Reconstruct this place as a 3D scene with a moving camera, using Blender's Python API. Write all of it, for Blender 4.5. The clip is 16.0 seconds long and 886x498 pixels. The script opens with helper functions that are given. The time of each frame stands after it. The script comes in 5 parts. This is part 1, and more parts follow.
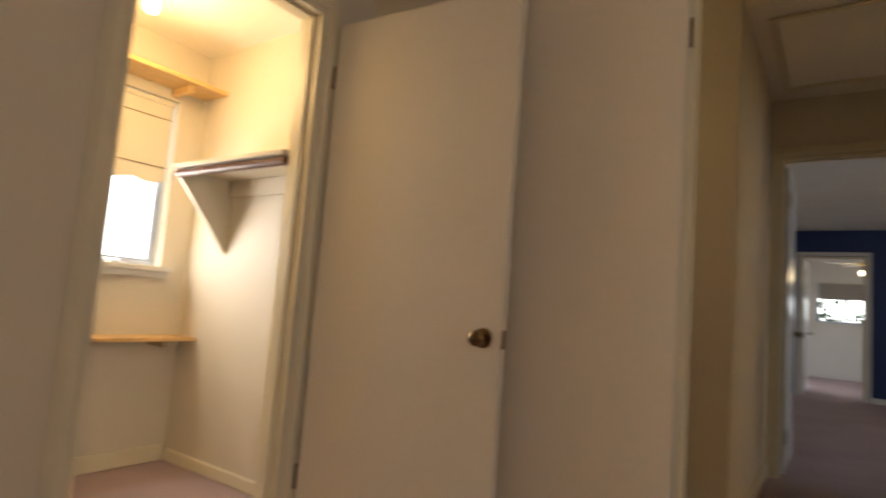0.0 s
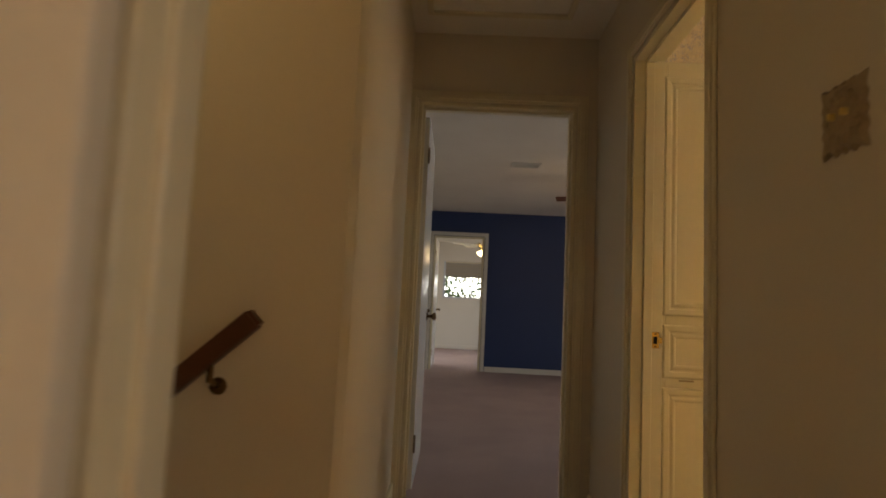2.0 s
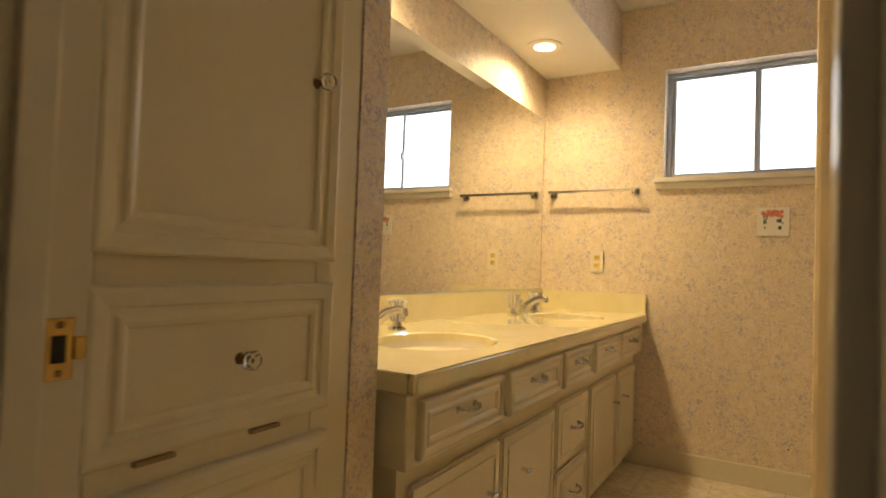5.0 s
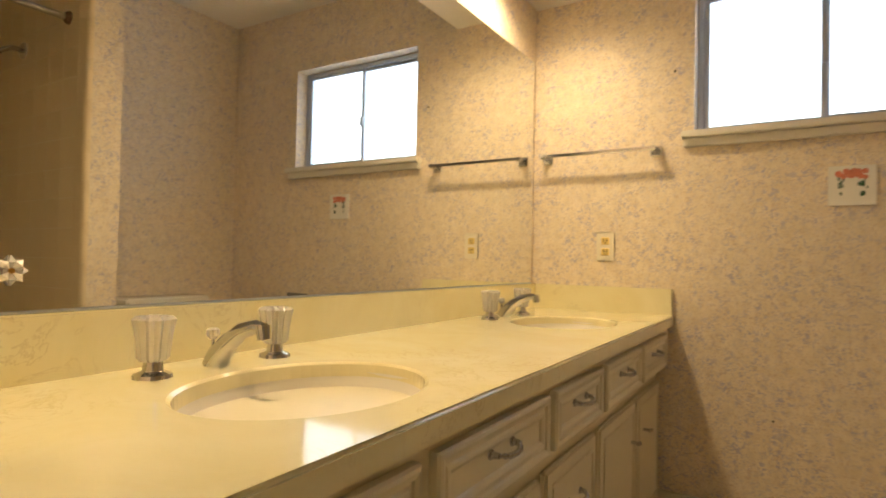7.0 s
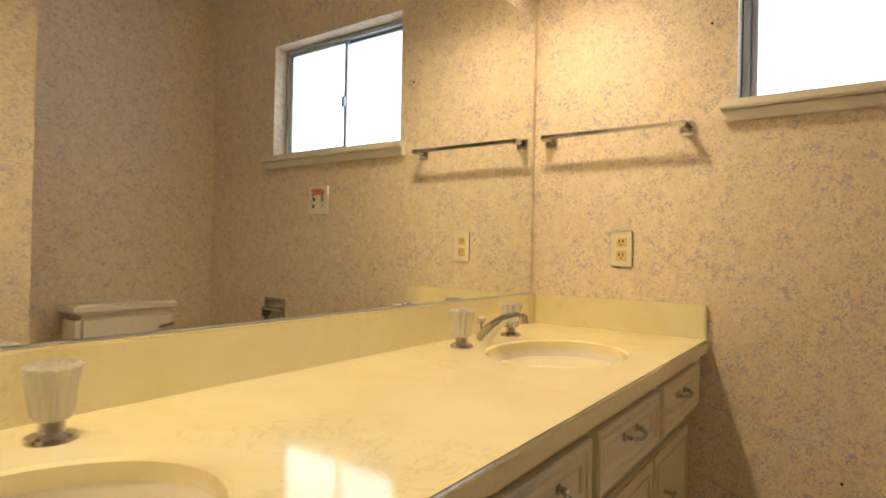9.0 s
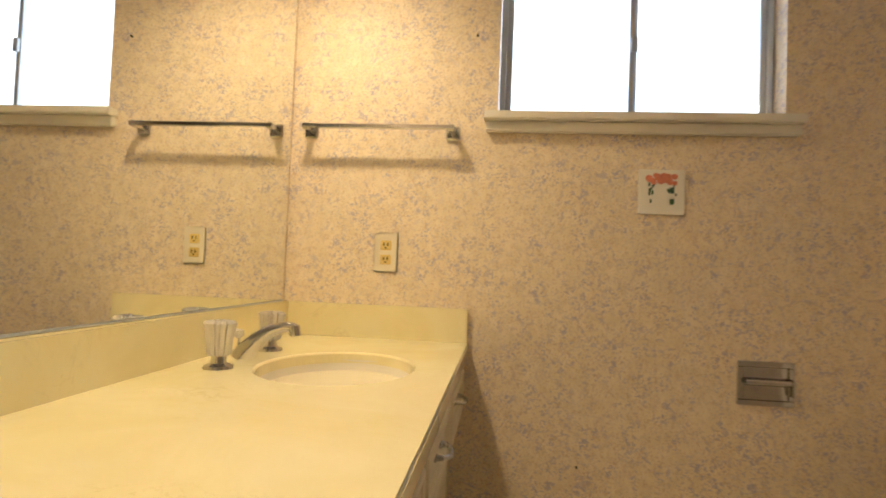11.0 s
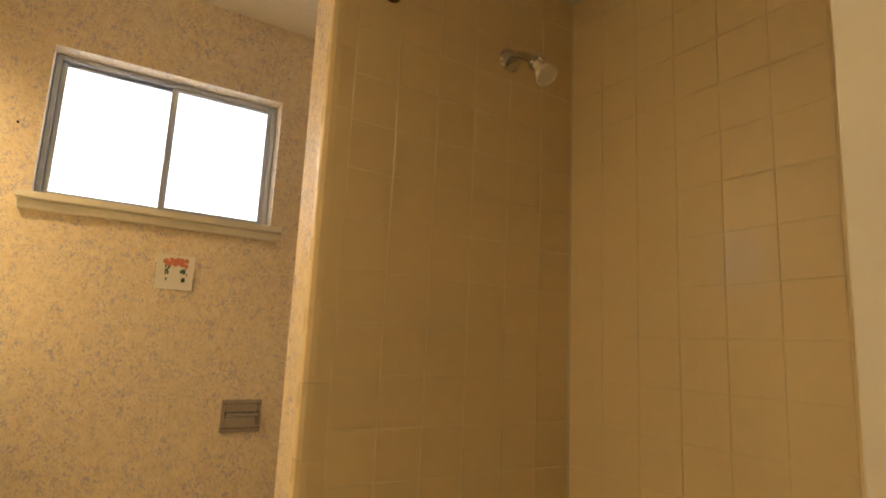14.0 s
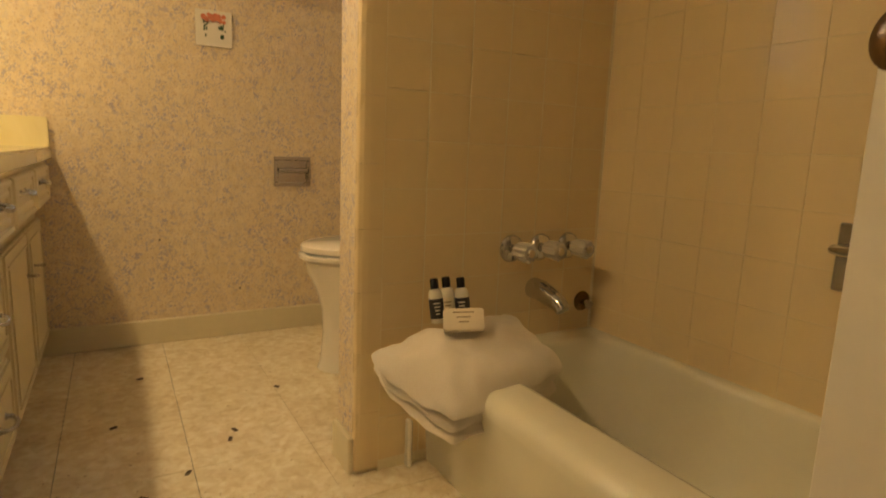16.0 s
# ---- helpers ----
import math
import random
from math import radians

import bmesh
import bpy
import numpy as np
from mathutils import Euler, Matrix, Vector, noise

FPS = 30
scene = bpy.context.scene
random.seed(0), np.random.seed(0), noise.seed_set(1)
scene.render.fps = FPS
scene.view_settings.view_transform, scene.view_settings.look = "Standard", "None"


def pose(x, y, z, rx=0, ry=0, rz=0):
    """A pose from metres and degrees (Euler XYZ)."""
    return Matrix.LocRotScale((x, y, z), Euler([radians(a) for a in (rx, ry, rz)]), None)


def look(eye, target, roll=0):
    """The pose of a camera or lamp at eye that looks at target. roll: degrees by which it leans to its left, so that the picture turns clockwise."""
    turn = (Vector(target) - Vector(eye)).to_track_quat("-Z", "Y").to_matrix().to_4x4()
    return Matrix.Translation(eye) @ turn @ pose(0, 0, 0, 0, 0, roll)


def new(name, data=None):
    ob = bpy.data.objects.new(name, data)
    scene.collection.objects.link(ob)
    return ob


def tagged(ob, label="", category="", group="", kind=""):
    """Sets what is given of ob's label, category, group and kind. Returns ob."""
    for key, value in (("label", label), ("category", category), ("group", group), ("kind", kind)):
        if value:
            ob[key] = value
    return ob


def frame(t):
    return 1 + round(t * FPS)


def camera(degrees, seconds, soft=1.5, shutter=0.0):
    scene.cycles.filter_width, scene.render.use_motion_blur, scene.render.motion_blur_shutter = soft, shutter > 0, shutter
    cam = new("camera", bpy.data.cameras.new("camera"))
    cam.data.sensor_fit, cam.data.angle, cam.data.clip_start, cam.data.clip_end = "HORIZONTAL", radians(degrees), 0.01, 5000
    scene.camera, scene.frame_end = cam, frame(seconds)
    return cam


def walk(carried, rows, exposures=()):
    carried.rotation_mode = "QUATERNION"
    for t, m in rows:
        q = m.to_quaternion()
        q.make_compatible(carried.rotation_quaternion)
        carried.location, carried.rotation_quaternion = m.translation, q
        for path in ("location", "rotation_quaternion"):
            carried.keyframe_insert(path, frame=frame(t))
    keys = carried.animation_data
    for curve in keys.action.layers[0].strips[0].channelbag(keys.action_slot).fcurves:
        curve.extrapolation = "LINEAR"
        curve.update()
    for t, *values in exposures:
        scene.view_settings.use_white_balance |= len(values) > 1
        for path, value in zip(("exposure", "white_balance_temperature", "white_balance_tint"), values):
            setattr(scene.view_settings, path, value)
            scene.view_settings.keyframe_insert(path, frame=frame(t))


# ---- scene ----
cam = camera(75.8, 16.0, soft=1.7, shutter=0.4)
PATH = [
    (0, (0.19, -0.14, 0.93), (-0.95, 1.49, 1.12), 4.4),
    (0.5, (0.151, 0.009, 0.941), (-0.505, 1.888, 1.146), 3.9),
    (1, (0.093, 0.26, 0.956), (-0.218, 2.224, 1.17), 3.7),
    (1.5, (0.086, 0.68, 0.981), (-0.005, 2.668, 1.186), 2.6),
    (2, (0.098, 1.16, 0.978), (0.049, 3.15, 1.174), 2.8),
    (2.5, (0.135, 1.64, 0.943), (0.352, 3.619, 1.13), 2.2),
    (3, (0.228, 2.03, 0.922), (0.748, 3.952, 1.109), 2.0),
    (3.5, (0.267, 2.309, 0.924), (1.199, 4.071, 1.09), 2.2),
    (4, (0.312, 2.575, 0.952), (1.702, 4.012, 1.039), 2.0),
    (4.5, (0.431, 2.754, 0.988), (2.034, 3.949, 1.049), 2.7),
    (4.7, (0.497, 2.786, 0.985), (2.173, 3.874, 1.052), 2.6),
    (6.8, (1.275, 3.076, 0.959), (3.052, 3.993, 1.012), 1.2),
    (7, (1.344, 3.046, 0.965), (3.048, 4.093, 1.005), 1.2),
    (7.5, (1.407, 3.016, 0.96), (3.05, 4.155, 0.981), 1.3),
    (8, (1.481, 3.028, 0.992), (3.102, 4.2, 1.005), 1.3),
    (8.2, (1.545, 3.046, 1.019), (3.163, 4.223, 1.026), 1.2),
    (10.3, (2.084, 3.197, 1.011), (3.877, 4.084, 1.015), 1.4),
    (10.5, (2.038, 3.232, 1.003), (3.925, 3.893, 1.029), 1.9),
    (11, (1.942, 3.342, 0.99), (3.93, 3.548, 1.062), 2.3),
    (11.5, (1.833, 3.365, 1.011), (3.831, 3.333, 1.095), 2.5),
    (12, (1.673, 3.276, 1.052), (3.638, 2.92, 1.167), 2.5),
    (12.5, (1.523, 3.176, 1.191), (3.456, 2.679, 1.329), 2.8),
    (13, (1.389, 3.166, 1.216), (3.21, 2.397, 1.521), 2.8),
    (13.5, (1.303, 3.171, 1.14), (3.016, 2.2, 1.484), 2.6),
    (14, (1.261, 3.158, 1.017), (2.938, 2.12, 1.348), 2.7),
    (14.5, (1.226, 3.176, 0.929), (2.899, 2.105, 1.159), 2.8),
    (15, (1.217, 3.198, 0.869), (2.901, 2.119, 0.906), 2.5),
    (15.5, (1.202, 3.227, 0.819), (2.911, 2.201, 0.658), 2.3),
    (16, (1.204, 3.243, 0.803), (2.913, 2.251, 0.47), 2.3),
]
walk(cam, [(t, look(eye, target, roll)) for t, eye, target, roll in PATH],
     exposures=[(0.0, 0.8, 7000, 10), (1.5, 0.9, 7700, 10), (2.5, 0.85, 8700, 10), (3.5, 0.8, 8400, 10), (4.5, 0.34, 7300, 10), (6.8, 0.05, 6200, 10), (11.0, 0.05, 6000, 10), (13.0, 0.2, 6900, 10), (16.0, 0.12, 7700, 10)])

# ---- world and lamps ----
world = bpy.data.worlds.new("overcast")
scene.world = world
world.use_nodes = True
wn = world.node_tree.nodes
sky = wn.new("ShaderNodeTexSky")
sky.sky_type, sky.sun_disc, sky.sun_elevation, sky.sun_rotation = "NISHITA", False, radians(50), radians(200)
wn["Background"].inputs["Strength"].default_value = 0.12
world.node_tree.links.new(sky.outputs[0], wn["Background"].inputs[0])


def lamp(name, kind, m, energy, color, size=0.1):
    data = bpy.data.lights.new(name, kind)
    data.energy, data.color = energy, color
    if kind == "AREA":
        data.size = size
    elif kind == "SUN":
        data.angle = size
    else:
        data.shadow_soft_size = size
    ob = new(name, data)
    ob.matrix_world = m
    return ob


WARM = (1.0, 0.735, 0.40)
lamp("sun", "SUN", pose(0, 0, 10, 40, 0, -20), 1.0, (1, 0.96, 0.9), radians(12))
for bx in (3.2, 1.95):
    bulb = lamp("vanity_bulb", "SPOT", pose(bx, 3.85, 2.055), 41, WARM, 0.05)
    bulb.data.spot_size, bulb.data.spot_blend = radians(166), 0.9
# added fill out of view, brightens the first bedroom and the hall
lamp("bedroom_fill", "POINT", pose(1.7, -1.3, 2.20), 12, (1.0, 0.60, 0.30), 0.10)
# warm fill added over the stairs to lift the hall walls; its source is unseen
lamp("stair_fill", "POINT", pose(-1.15, 2.18, 2.2), 1.1, (1.0, 0.66, 0.26), 0.08)
lamp("sky_light", "AREA", pose(3.29, -0.3, 1.47, 0, 90, 0), 7, (0.80, 0.90, 1.0), 1.2)
lamp("sky_light", "AREA", pose(5.08, 5.8, 1.4, 0, 42, 0), 18, (0.75, 0.87, 1.0), 1.4)
lamp("sky_light", "AREA", pose(3.28, 11.6, 1.5, 0, 38, 0), 10, (0.80, 0.90, 1.0), 1.3)
lamp("sky_light", "AREA", pose(-1.48, 11.6, 1.5, 0, -38, 0), 10, (0.80, 0.90, 1.0), 1.3)
lamp("sky_light", "AREA", pose(-2.755, 1.1, 1.24, 0, -75, 0), 5.5, (1.0, 0.95, 0.90), 0.4)
lamp("closet_bulb", "POINT", pose(-2.2, 1.0, 2.0), 10, (1.0, 0.68, 0.32), 0.15)
lamp("bedroom_fan_bulb", "POINT", pose(1.75, 7.15, 1.93), 2.2, (1.0, 0.62, 0.30), 0.06)
lamp("sunroom_fan_bulb", "POINT", pose(0.62, 12.3, 1.90), 3, (1.0, 0.74, 0.42), 0.05)


# ---- materials ----
def nodes_of(name):
    m = bpy.data.materials.new(name)
    m.use_nodes = True
    t = m.node_tree
    return m, t, t.nodes["Principled BSDF"]


def link(t, a, b):
    t.links.new(a, b)


def coords(t):
    return t.nodes.new("ShaderNodeTexCoord").outputs["Object"]


def noise_node(t, src, scale, detail=4.0, rough=0.55, distort=0.0):
    n = t.nodes.new("ShaderNodeTexNoise")
    n.inputs["Scale"].default_value, n.inputs["Detail"].default_value = scale, detail
    n.inputs["Roughness"].default_value, n.inputs["Distortion"].default_value = rough, distort
    link(t, src, n.inputs["Vector"])
    return n.outputs["Fac"]


def ramp(t, fac, stops):
    r = t.nodes.new("ShaderNodeValToRGB")
    e = r.color_ramp.elements
    while len(e) < len(stops):
        e.new(0.5)
    for k, (p, c) in zip(e, stops):
        k.position, k.color = p, (*c, 1)
    link(t, fac, r.inputs["Fac"])
    return r.outputs["Color"]


def mixed(t, fac, a, b, mode="MIX"):
    m = t.nodes.new("ShaderNodeMix")
    m.data_type, m.blend_type = "RGBA", mode
    ins = {k.identifier: k for k in m.inputs}
    for src, sock in ((fac, ins["Factor_Float"]), (a, ins["A_Color"]), (b, ins["B_Color"])):
        if isinstance(src, bpy.types.NodeSocket):
            link(t, src, sock)
        else:
            sock.default_value = (*src, 1) if isinstance(src, tuple) else src
    return [k for k in m.outputs if k.identifier == "Result_Color"][0]


def bumped(t, b, height, strength, distance=0.002):
    n = t.nodes.new("ShaderNodeBump")
    n.inputs["Strength"].default_value, n.inputs["Distance"].default_value = strength, distance
    link(t, height, n.inputs["Height"])
    link(t, n.outputs["Normal"], b.inputs["Normal"])


def surface(name, color, rough, grain=60.0, vary=0.06, bump=0.15, metal=0.0, coat=0.0, patch=2.5):
    """Plain paint, metal or plastic, uneven at two scales."""
    m, t, b = nodes_of(name)
    c = coords(t)
    fine, broad = noise_node(t, c, grain), noise_node(t, c, patch, 3.0)
    lo, hi = tuple(k * (1 - vary) for k in color), tuple(min(1, k * (1 + vary)) for k in color)
    base = ramp(t, broad, [(0.3, lo), (0.7, hi)])
    base = mixed(t, 0.5, base, ramp(t, fine, [(0.3, lo), (0.7, hi)]))
    link(t, base, b.inputs["Base Color"])
    rr = t.nodes.new("ShaderNodeMapRange")
    rr.inputs["To Min"].default_value, rr.inputs["To Max"].default_value = rough * 0.85, min(1, rough * 1.15)
    link(t, broad, rr.inputs["Value"])
    link(t, rr.outputs[0], b.inputs["Roughness"])
    b.inputs["Metallic"].default_value = metal
    b.inputs["Coat Weight"].default_value = coat
    if bump:
        bumped(t, b, fine, bump)
    return m


M_WALL = surface("cream wall paint", (0.66, 0.60, 0.49), 0.6, 180, 0.03, 0.25, patch=1.2)
M_WHITEWALL = surface("off-white wall paint", (0.72, 0.70, 0.66), 0.6, 160, 0.03, 0.2)
M_CEIL = surface("ceiling texture paint", (0.82, 0.79, 0.73), 0.85, 70, 0.05, 0.6)
M_TRIM = surface("ivory gloss trim paint", (0.72, 0.66, 0.50), 0.32, 40, 0.04, 0.12)
M_CAB = surface("ivory cabinet enamel", (0.76, 0.69, 0.51), 0.34, 35, 0.03, 0.12)
M_DOOR = surface("cream door paint", (0.70, 0.65, 0.56), 0.5, 50, 0.03, 0.12)
M_WDOOR = surface("white gloss door paint", (0.72, 0.73, 0.74), 0.25, 50, 0.03, 0.1)
M_BLUE = surface("navy wall paint", (0.012, 0.035, 0.13), 0.5, 120, 0.08, 0.2)
M_WOOD = surface("dark stained handrail wood", (0.10, 0.035, 0.018), 0.4, 25, 0.35, 0.2)
M_PINE = surface("bare pine shelf wood", (0.62, 0.40, 0.17), 0.5, 30, 0.2, 0.2)
M_CHROME = surface("chrome", (0.58, 0.58, 0.59), 0.08, 80, 0.05, 0.02, 1.0)
M_STEEL = surface("brushed aluminium", (0.55, 0.61, 0.72), 0.35, 150, 0.06, 0.05, 1.0)
M_BRASS = surface("aged brass", (0.55, 0.36, 0.12), 0.25, 60, 0.15, 0.05, 1.0)
M_ANTIQUE = surface("antique bronze", (0.20, 0.13, 0.07), 0.24, 40, 0.2, 0.05, 1.0)
M_DARK = surface("dark slot", (0.02, 0.018, 0.015), 0.7, 50, 0.1, 0)
M_PORC = surface("white porcelain", (0.84, 0.80, 0.72), 0.08, 20, 0.02, 0, 0, 0.3)
M_TUB = surface("almond enamel tub", (0.80, 0.77, 0.64), 0.10, 12, 0.04, 0.02, 0, 0.4)
M_ALMOND = surface("ivory plastic", (0.76, 0.58, 0.20), 0.3, 60, 0.03, 0.02)
M_PLATE = surface("pale plastic plate", (0.82, 0.75, 0.60), 0.3, 60, 0.03, 0.02)
M_TILE = surface("almond glazed tile", (0.82, 0.67, 0.43), 0.28, 25, 0.03, 0.05, 0, 0.2)
M_GROUT = surface("pale grout", (0.86, 0.78, 0.60), 0.8, 120, 0.08, 0.2)
M_CERAMIC = surface("white ceramic tile glaze", (0.86, 0.83, 0.76), 0.12, 30, 0.02, 0)
M_RED = surface("coral flower glaze", (0.68, 0.24, 0.16), 0.2, 60, 0.25, 0)
M_GREEN = surface("dark green leaf glaze", (0.06, 0.12, 0.08), 0.2, 60, 0.3, 0)
M_BLACK = surface("black plastic", (0.015, 0.015, 0.017), 0.25, 60, 0.1, 0.02)
M_LABEL = surface("charcoal paper label", (0.03, 0.03, 0.04), 0.5, 90, 0.1, 0)
M_INK = surface("pale label print", (0.70, 0.68, 0.62), 0.5, 90, 0.05, 0)
M_SOAP = surface("cream soap carton", (0.82, 0.74, 0.60), 0.55, 80, 0.03, 0.05)
M_LOTION = surface("milky lotion bottle", (0.82, 0.78, 0.68), 0.25, 40, 0.03, 0.02)
M_CAST = surface("ornate cast plate finish", (0.36, 0.28, 0.17), 0.45, 60, 0.35, 0.3, 0.3)
M_SHADE = surface("roller shade cloth", (0.70, 0.64, 0.52), 0.8, 300, 0.05, 0.2)
# far window's shade cloth: its backlit darkness is put into the base colour
M_BACKLITSHADE = surface("backlit-darkened roller shade cloth", (0.34, 0.31, 0.28), 0.8, 300, 0.05, 0.2)
M_SILL = surface("white sill paint", (0.80, 0.76, 0.68), 0.35, 40, 0.03, 0.1)
M_CLAY = surface("debris", (0.10, 0.07, 0.04), 0.8, 90, 0.2, 0.1)
M_BARK = surface("bark", (0.10, 0.075, 0.05), 0.9, 14, 0.3, 0.6)
M_LEAF = surface("leaf", (0.06, 0.12, 0.045), 0.6, 30, 0.4, 0.1)
M_GRASS = surface("lawn", (0.07, 0.11, 0.04), 0.9, 6, 0.3, 0.3)


def wallpaper():
    m, t, b = nodes_of("flecked floral wallpaper")
    c = coords(t)
    ground = ramp(t, noise_node(t, c, 26, 3), [(0.3, (0.77, 0.65, 0.47)), (0.7, (0.87, 0.755, 0.59))])
    a = ramp(t, noise_node(t, c, 78, 2.5, 0.5, 1.4), [(0.53, (0, 0, 0)), (0.58, (1, 1, 1))])
    spread = ramp(t, noise_node(t, c, 17, 2), [(0.40, (0.25, 0.25, 0.25)), (0.6, (0.9, 0.9, 0.9))])
    col = mixed(t, mixed(t, 1.0, a, spread, "MULTIPLY"), ground, (0.47, 0.425, 0.52))
    off = t.nodes.new("ShaderNodeVectorMath")
    off.inputs[1].default_value = (3.1, 1.7, 5.3)
    link(t, c, off.inputs[0])
    d = ramp(t, noise_node(t, off.outputs[0], 95, 2, 0.5, 2.0), [(0.57, (0, 0, 0)), (0.62, (0.7, 0.7, 0.7))])
    col = mixed(t, d, col, (0.60, 0.44, 0.28))
    link(t, col, b.inputs["Base Color"])
    b.inputs["Roughness"].default_value = 0.5
    bumped(t, b, noise_node(t, c, 400, 2), 0.15, 0.0006)
    return m


def marble():
    m, t, b = nodes_of("cream cultured marble")
    c = coords(t)
    base = ramp(t, noise_node(t, c, 4, 5, 0.6, 1.5), [(0.3, (0.82, 0.73, 0.42)), (0.7, (0.88, 0.81, 0.54))])
    v = ramp(t, noise_node(t, c, 6, 6, 0.62, 2.5), [(0.485, (0, 0, 0)), (0.5, (0.35, 0.35, 0.35)), (0.515, (0, 0, 0))])
    gate = ramp(t, noise_node(t, c, 3, 2), [(0.5, (0, 0, 0)), (0.6, (1, 1, 1))])
    link(t, mixed(t, mixed(t, 1.0, v, gate, "MULTIPLY"), base, (0.50, 0.38, 0.16)), b.inputs["Base Color"])
    b.inputs["Roughness"].default_value = 0.10
    b.inputs["Coat Weight"].default_value = 0.4
    b.inputs["Coat Roughness"].default_value = 0.05
    return m


def vinyl():
    """Pale mottled vinyl squares, each a little different, with brown wear."""
    m, t, b = nodes_of("worn mottled vinyl")
    info = t.nodes.new("ShaderNodeObjectInfo")
    geo = t.nodes.new("ShaderNodeNewGeometry")
    c = geo.outputs["Position"]
    vor = t.nodes.new("ShaderNodeTexVoronoi")
    vor.feature, vor.inputs["Scale"].default_value = "SMOOTH_F1", 38
    link(t, c, vor.inputs["Vector"])
    cell = ramp(t, vor.outputs["Distance"], [(0.15, (0.92, 0.87, 0.74)), (0.6, (0.84, 0.76, 0.60))])
    blot = ramp(t, noise_node(t, c, 30, 4, 0.6, 0.8), [(0.35, (0.80, 0.74, 0.62)), (0.6, (1, 1, 1))])
    col = mixed(t, 0.8, cell, blot, "MULTIPLY")
    dirt = ramp(t, noise_node(t, c, 7, 6, 0.7), [(0.30, (0.74, 0.66, 0.52)), (0.52, (1, 1, 1))])
    col = mixed(t, 0.5, col, dirt, "MULTIPLY")
    speck = ramp(t, noise_node(t, c, 55, 2, 0.5), [(0.70, (1, 1, 1)), (0.74, (0.45, 0.32, 0.18))])
    col = mixed(t, 0.7, col, speck, "MULTIPLY")
    tone = ramp(t, info.outputs["Random"], [(0.0, (0.91, 0.89, 0.85)), (1.0, (1, 1, 1))])
    link(t, mixed(t, 1.0, col, tone, "MULTIPLY"), b.inputs["Base Color"])
    b.inputs["Roughness"].default_value = 0.36
    bumped(t, b, vor.outputs["Distance"], 0.15, 0.001)
    return m


def fibre(name, dark, light, scale, strength):
    m, t, b = nodes_of(name)
    c = coords(t)
    col = ramp(t, noise_node(t, c, scale, 5, 0.7), [(0.3, dark), (0.7, light)])
    broad = ramp(t, noise_node(t, c, 1.6, 3), [(0.3, (0.85, 0.85, 0.85)), (0.7, (1, 1, 1))])
    link(t, mixed(t, 1.0, col, broad, "MULTIPLY"), b.inputs["Base Color"])
    b.inputs["Roughness"].default_value = 0.95
    b.inputs["Specular IOR Level"].default_value = 0.2
    bumped(t, b, noise_node(t, c, scale * 1.3, 4, 0.8), strength, 0.006)
    return m


def clear(name, color, rough=0.02, ior=1.49):
    m, t, b = nodes_of(name)
    b.inputs["Base Color"].default_value = (*color, 1)
    b.inputs["Transmission Weight"].default_value = 1.0
    b.inputs["Roughness"].default_value, b.inputs["IOR"].default_value = rough, ior
    return m


def glow(name, color, strength):
    m = bpy.data.materials.new(name)
    m.use_nodes = True
    t = m.node_tree
    t.nodes.remove(t.nodes["Principled BSDF"])
    e = t.nodes.new("ShaderNodeEmission")
    e.inputs["Color"].default_value, e.inputs["Strength"].default_value = (*color, 1), strength
    link(t, e.outputs[0], t.nodes["Material Output"].inputs["Surface"])
    return m


M_PAPER, M_MARBLE, M_VINYL = wallpaper(), marble(), vinyl()
M_CARPET = fibre("mauve cut-pile carpet", (0.36, 0.27, 0.28), (0.60, 0.47, 0.48), 240, 0.8)
M_TOWEL = fibre("white terry cloth", (0.86, 0.78, 0.67), (0.96, 0.90, 0.82), 420, 0.25)
M_MIRROR = surface("mirror silver", (0.88, 0.89, 0.86), 0.012, 3, 0.01, 0, 1.0)
M_ACRYL = clear("frosted acrylic", (0.97, 0.95, 0.91), 0.10)
M_ACRYL.node_tree.nodes["Principled BSDF"].inputs["Transmission Weight"].default_value = 0.62
M_CRYSTAL = clear("cut crystal", (1, 1, 1), 0.01, 1.6)
M_PANE = clear("window pane", (0.97, 0.99, 1.0), 0.0, 1.45)
M_LENS = glow("lit lamp lens", (1.0, 0.80, 0.50), 14)
M_GLOBE = glow("lit globe", (1.0, 0.82, 0.52), 5)
M_SKY = glow("bright overcast daylight", (0.90, 0.95, 1.0), 3.2)


# ---- mesh helpers ----
def box(bm, x0, x1, y0, y1, z0, z1, bevel=0.0, seg=1):
    vs = bmesh.ops.create_cube(bm, size=1)["verts"]
    for v in vs:
        v.co = Vector(((x0 + x1) / 2 + v.co.x * (x1 - x0), (y0 + y1) / 2 + v.co.y * (y1 - y0), (z0 + z1) / 2 + v.co.z * (z1 - z0)))
    if bevel:
        bmesh.ops.bevel(bm, geom=list({e for v in vs for e in v.link_edges}), offset=bevel, segments=seg, affect="EDGES", clamp_overlap=True)
    return bm


def lathe(bm, profile, m=None, steps=24, lobes=0, depth=0.0):
    """Turn (radius, height) pairs round z; lobes flute the wall."""
    m = m or Matrix()
    rings = []
    for r, h in profile:
        ring = []
        for k in range(steps):
            a = 2 * math.pi * k / steps
            rr = r * (1 - depth * (0.5 + 0.5 * math.cos(lobes * a))) if lobes else r
            ring.append(bm.verts.new(m @ Vector((rr * math.cos(a), rr * math.sin(a), h))))
        rings.append(ring)
    for a, b in zip(rings, rings[1:]):
        for k in range(steps):
            bm.faces.new((a[k], a[(k + 1) % steps], b[(k + 1) % steps], b[k]))
    bm.faces.new(rings[0][::-1])
    bm.faces.new(rings[-1])
    return bm


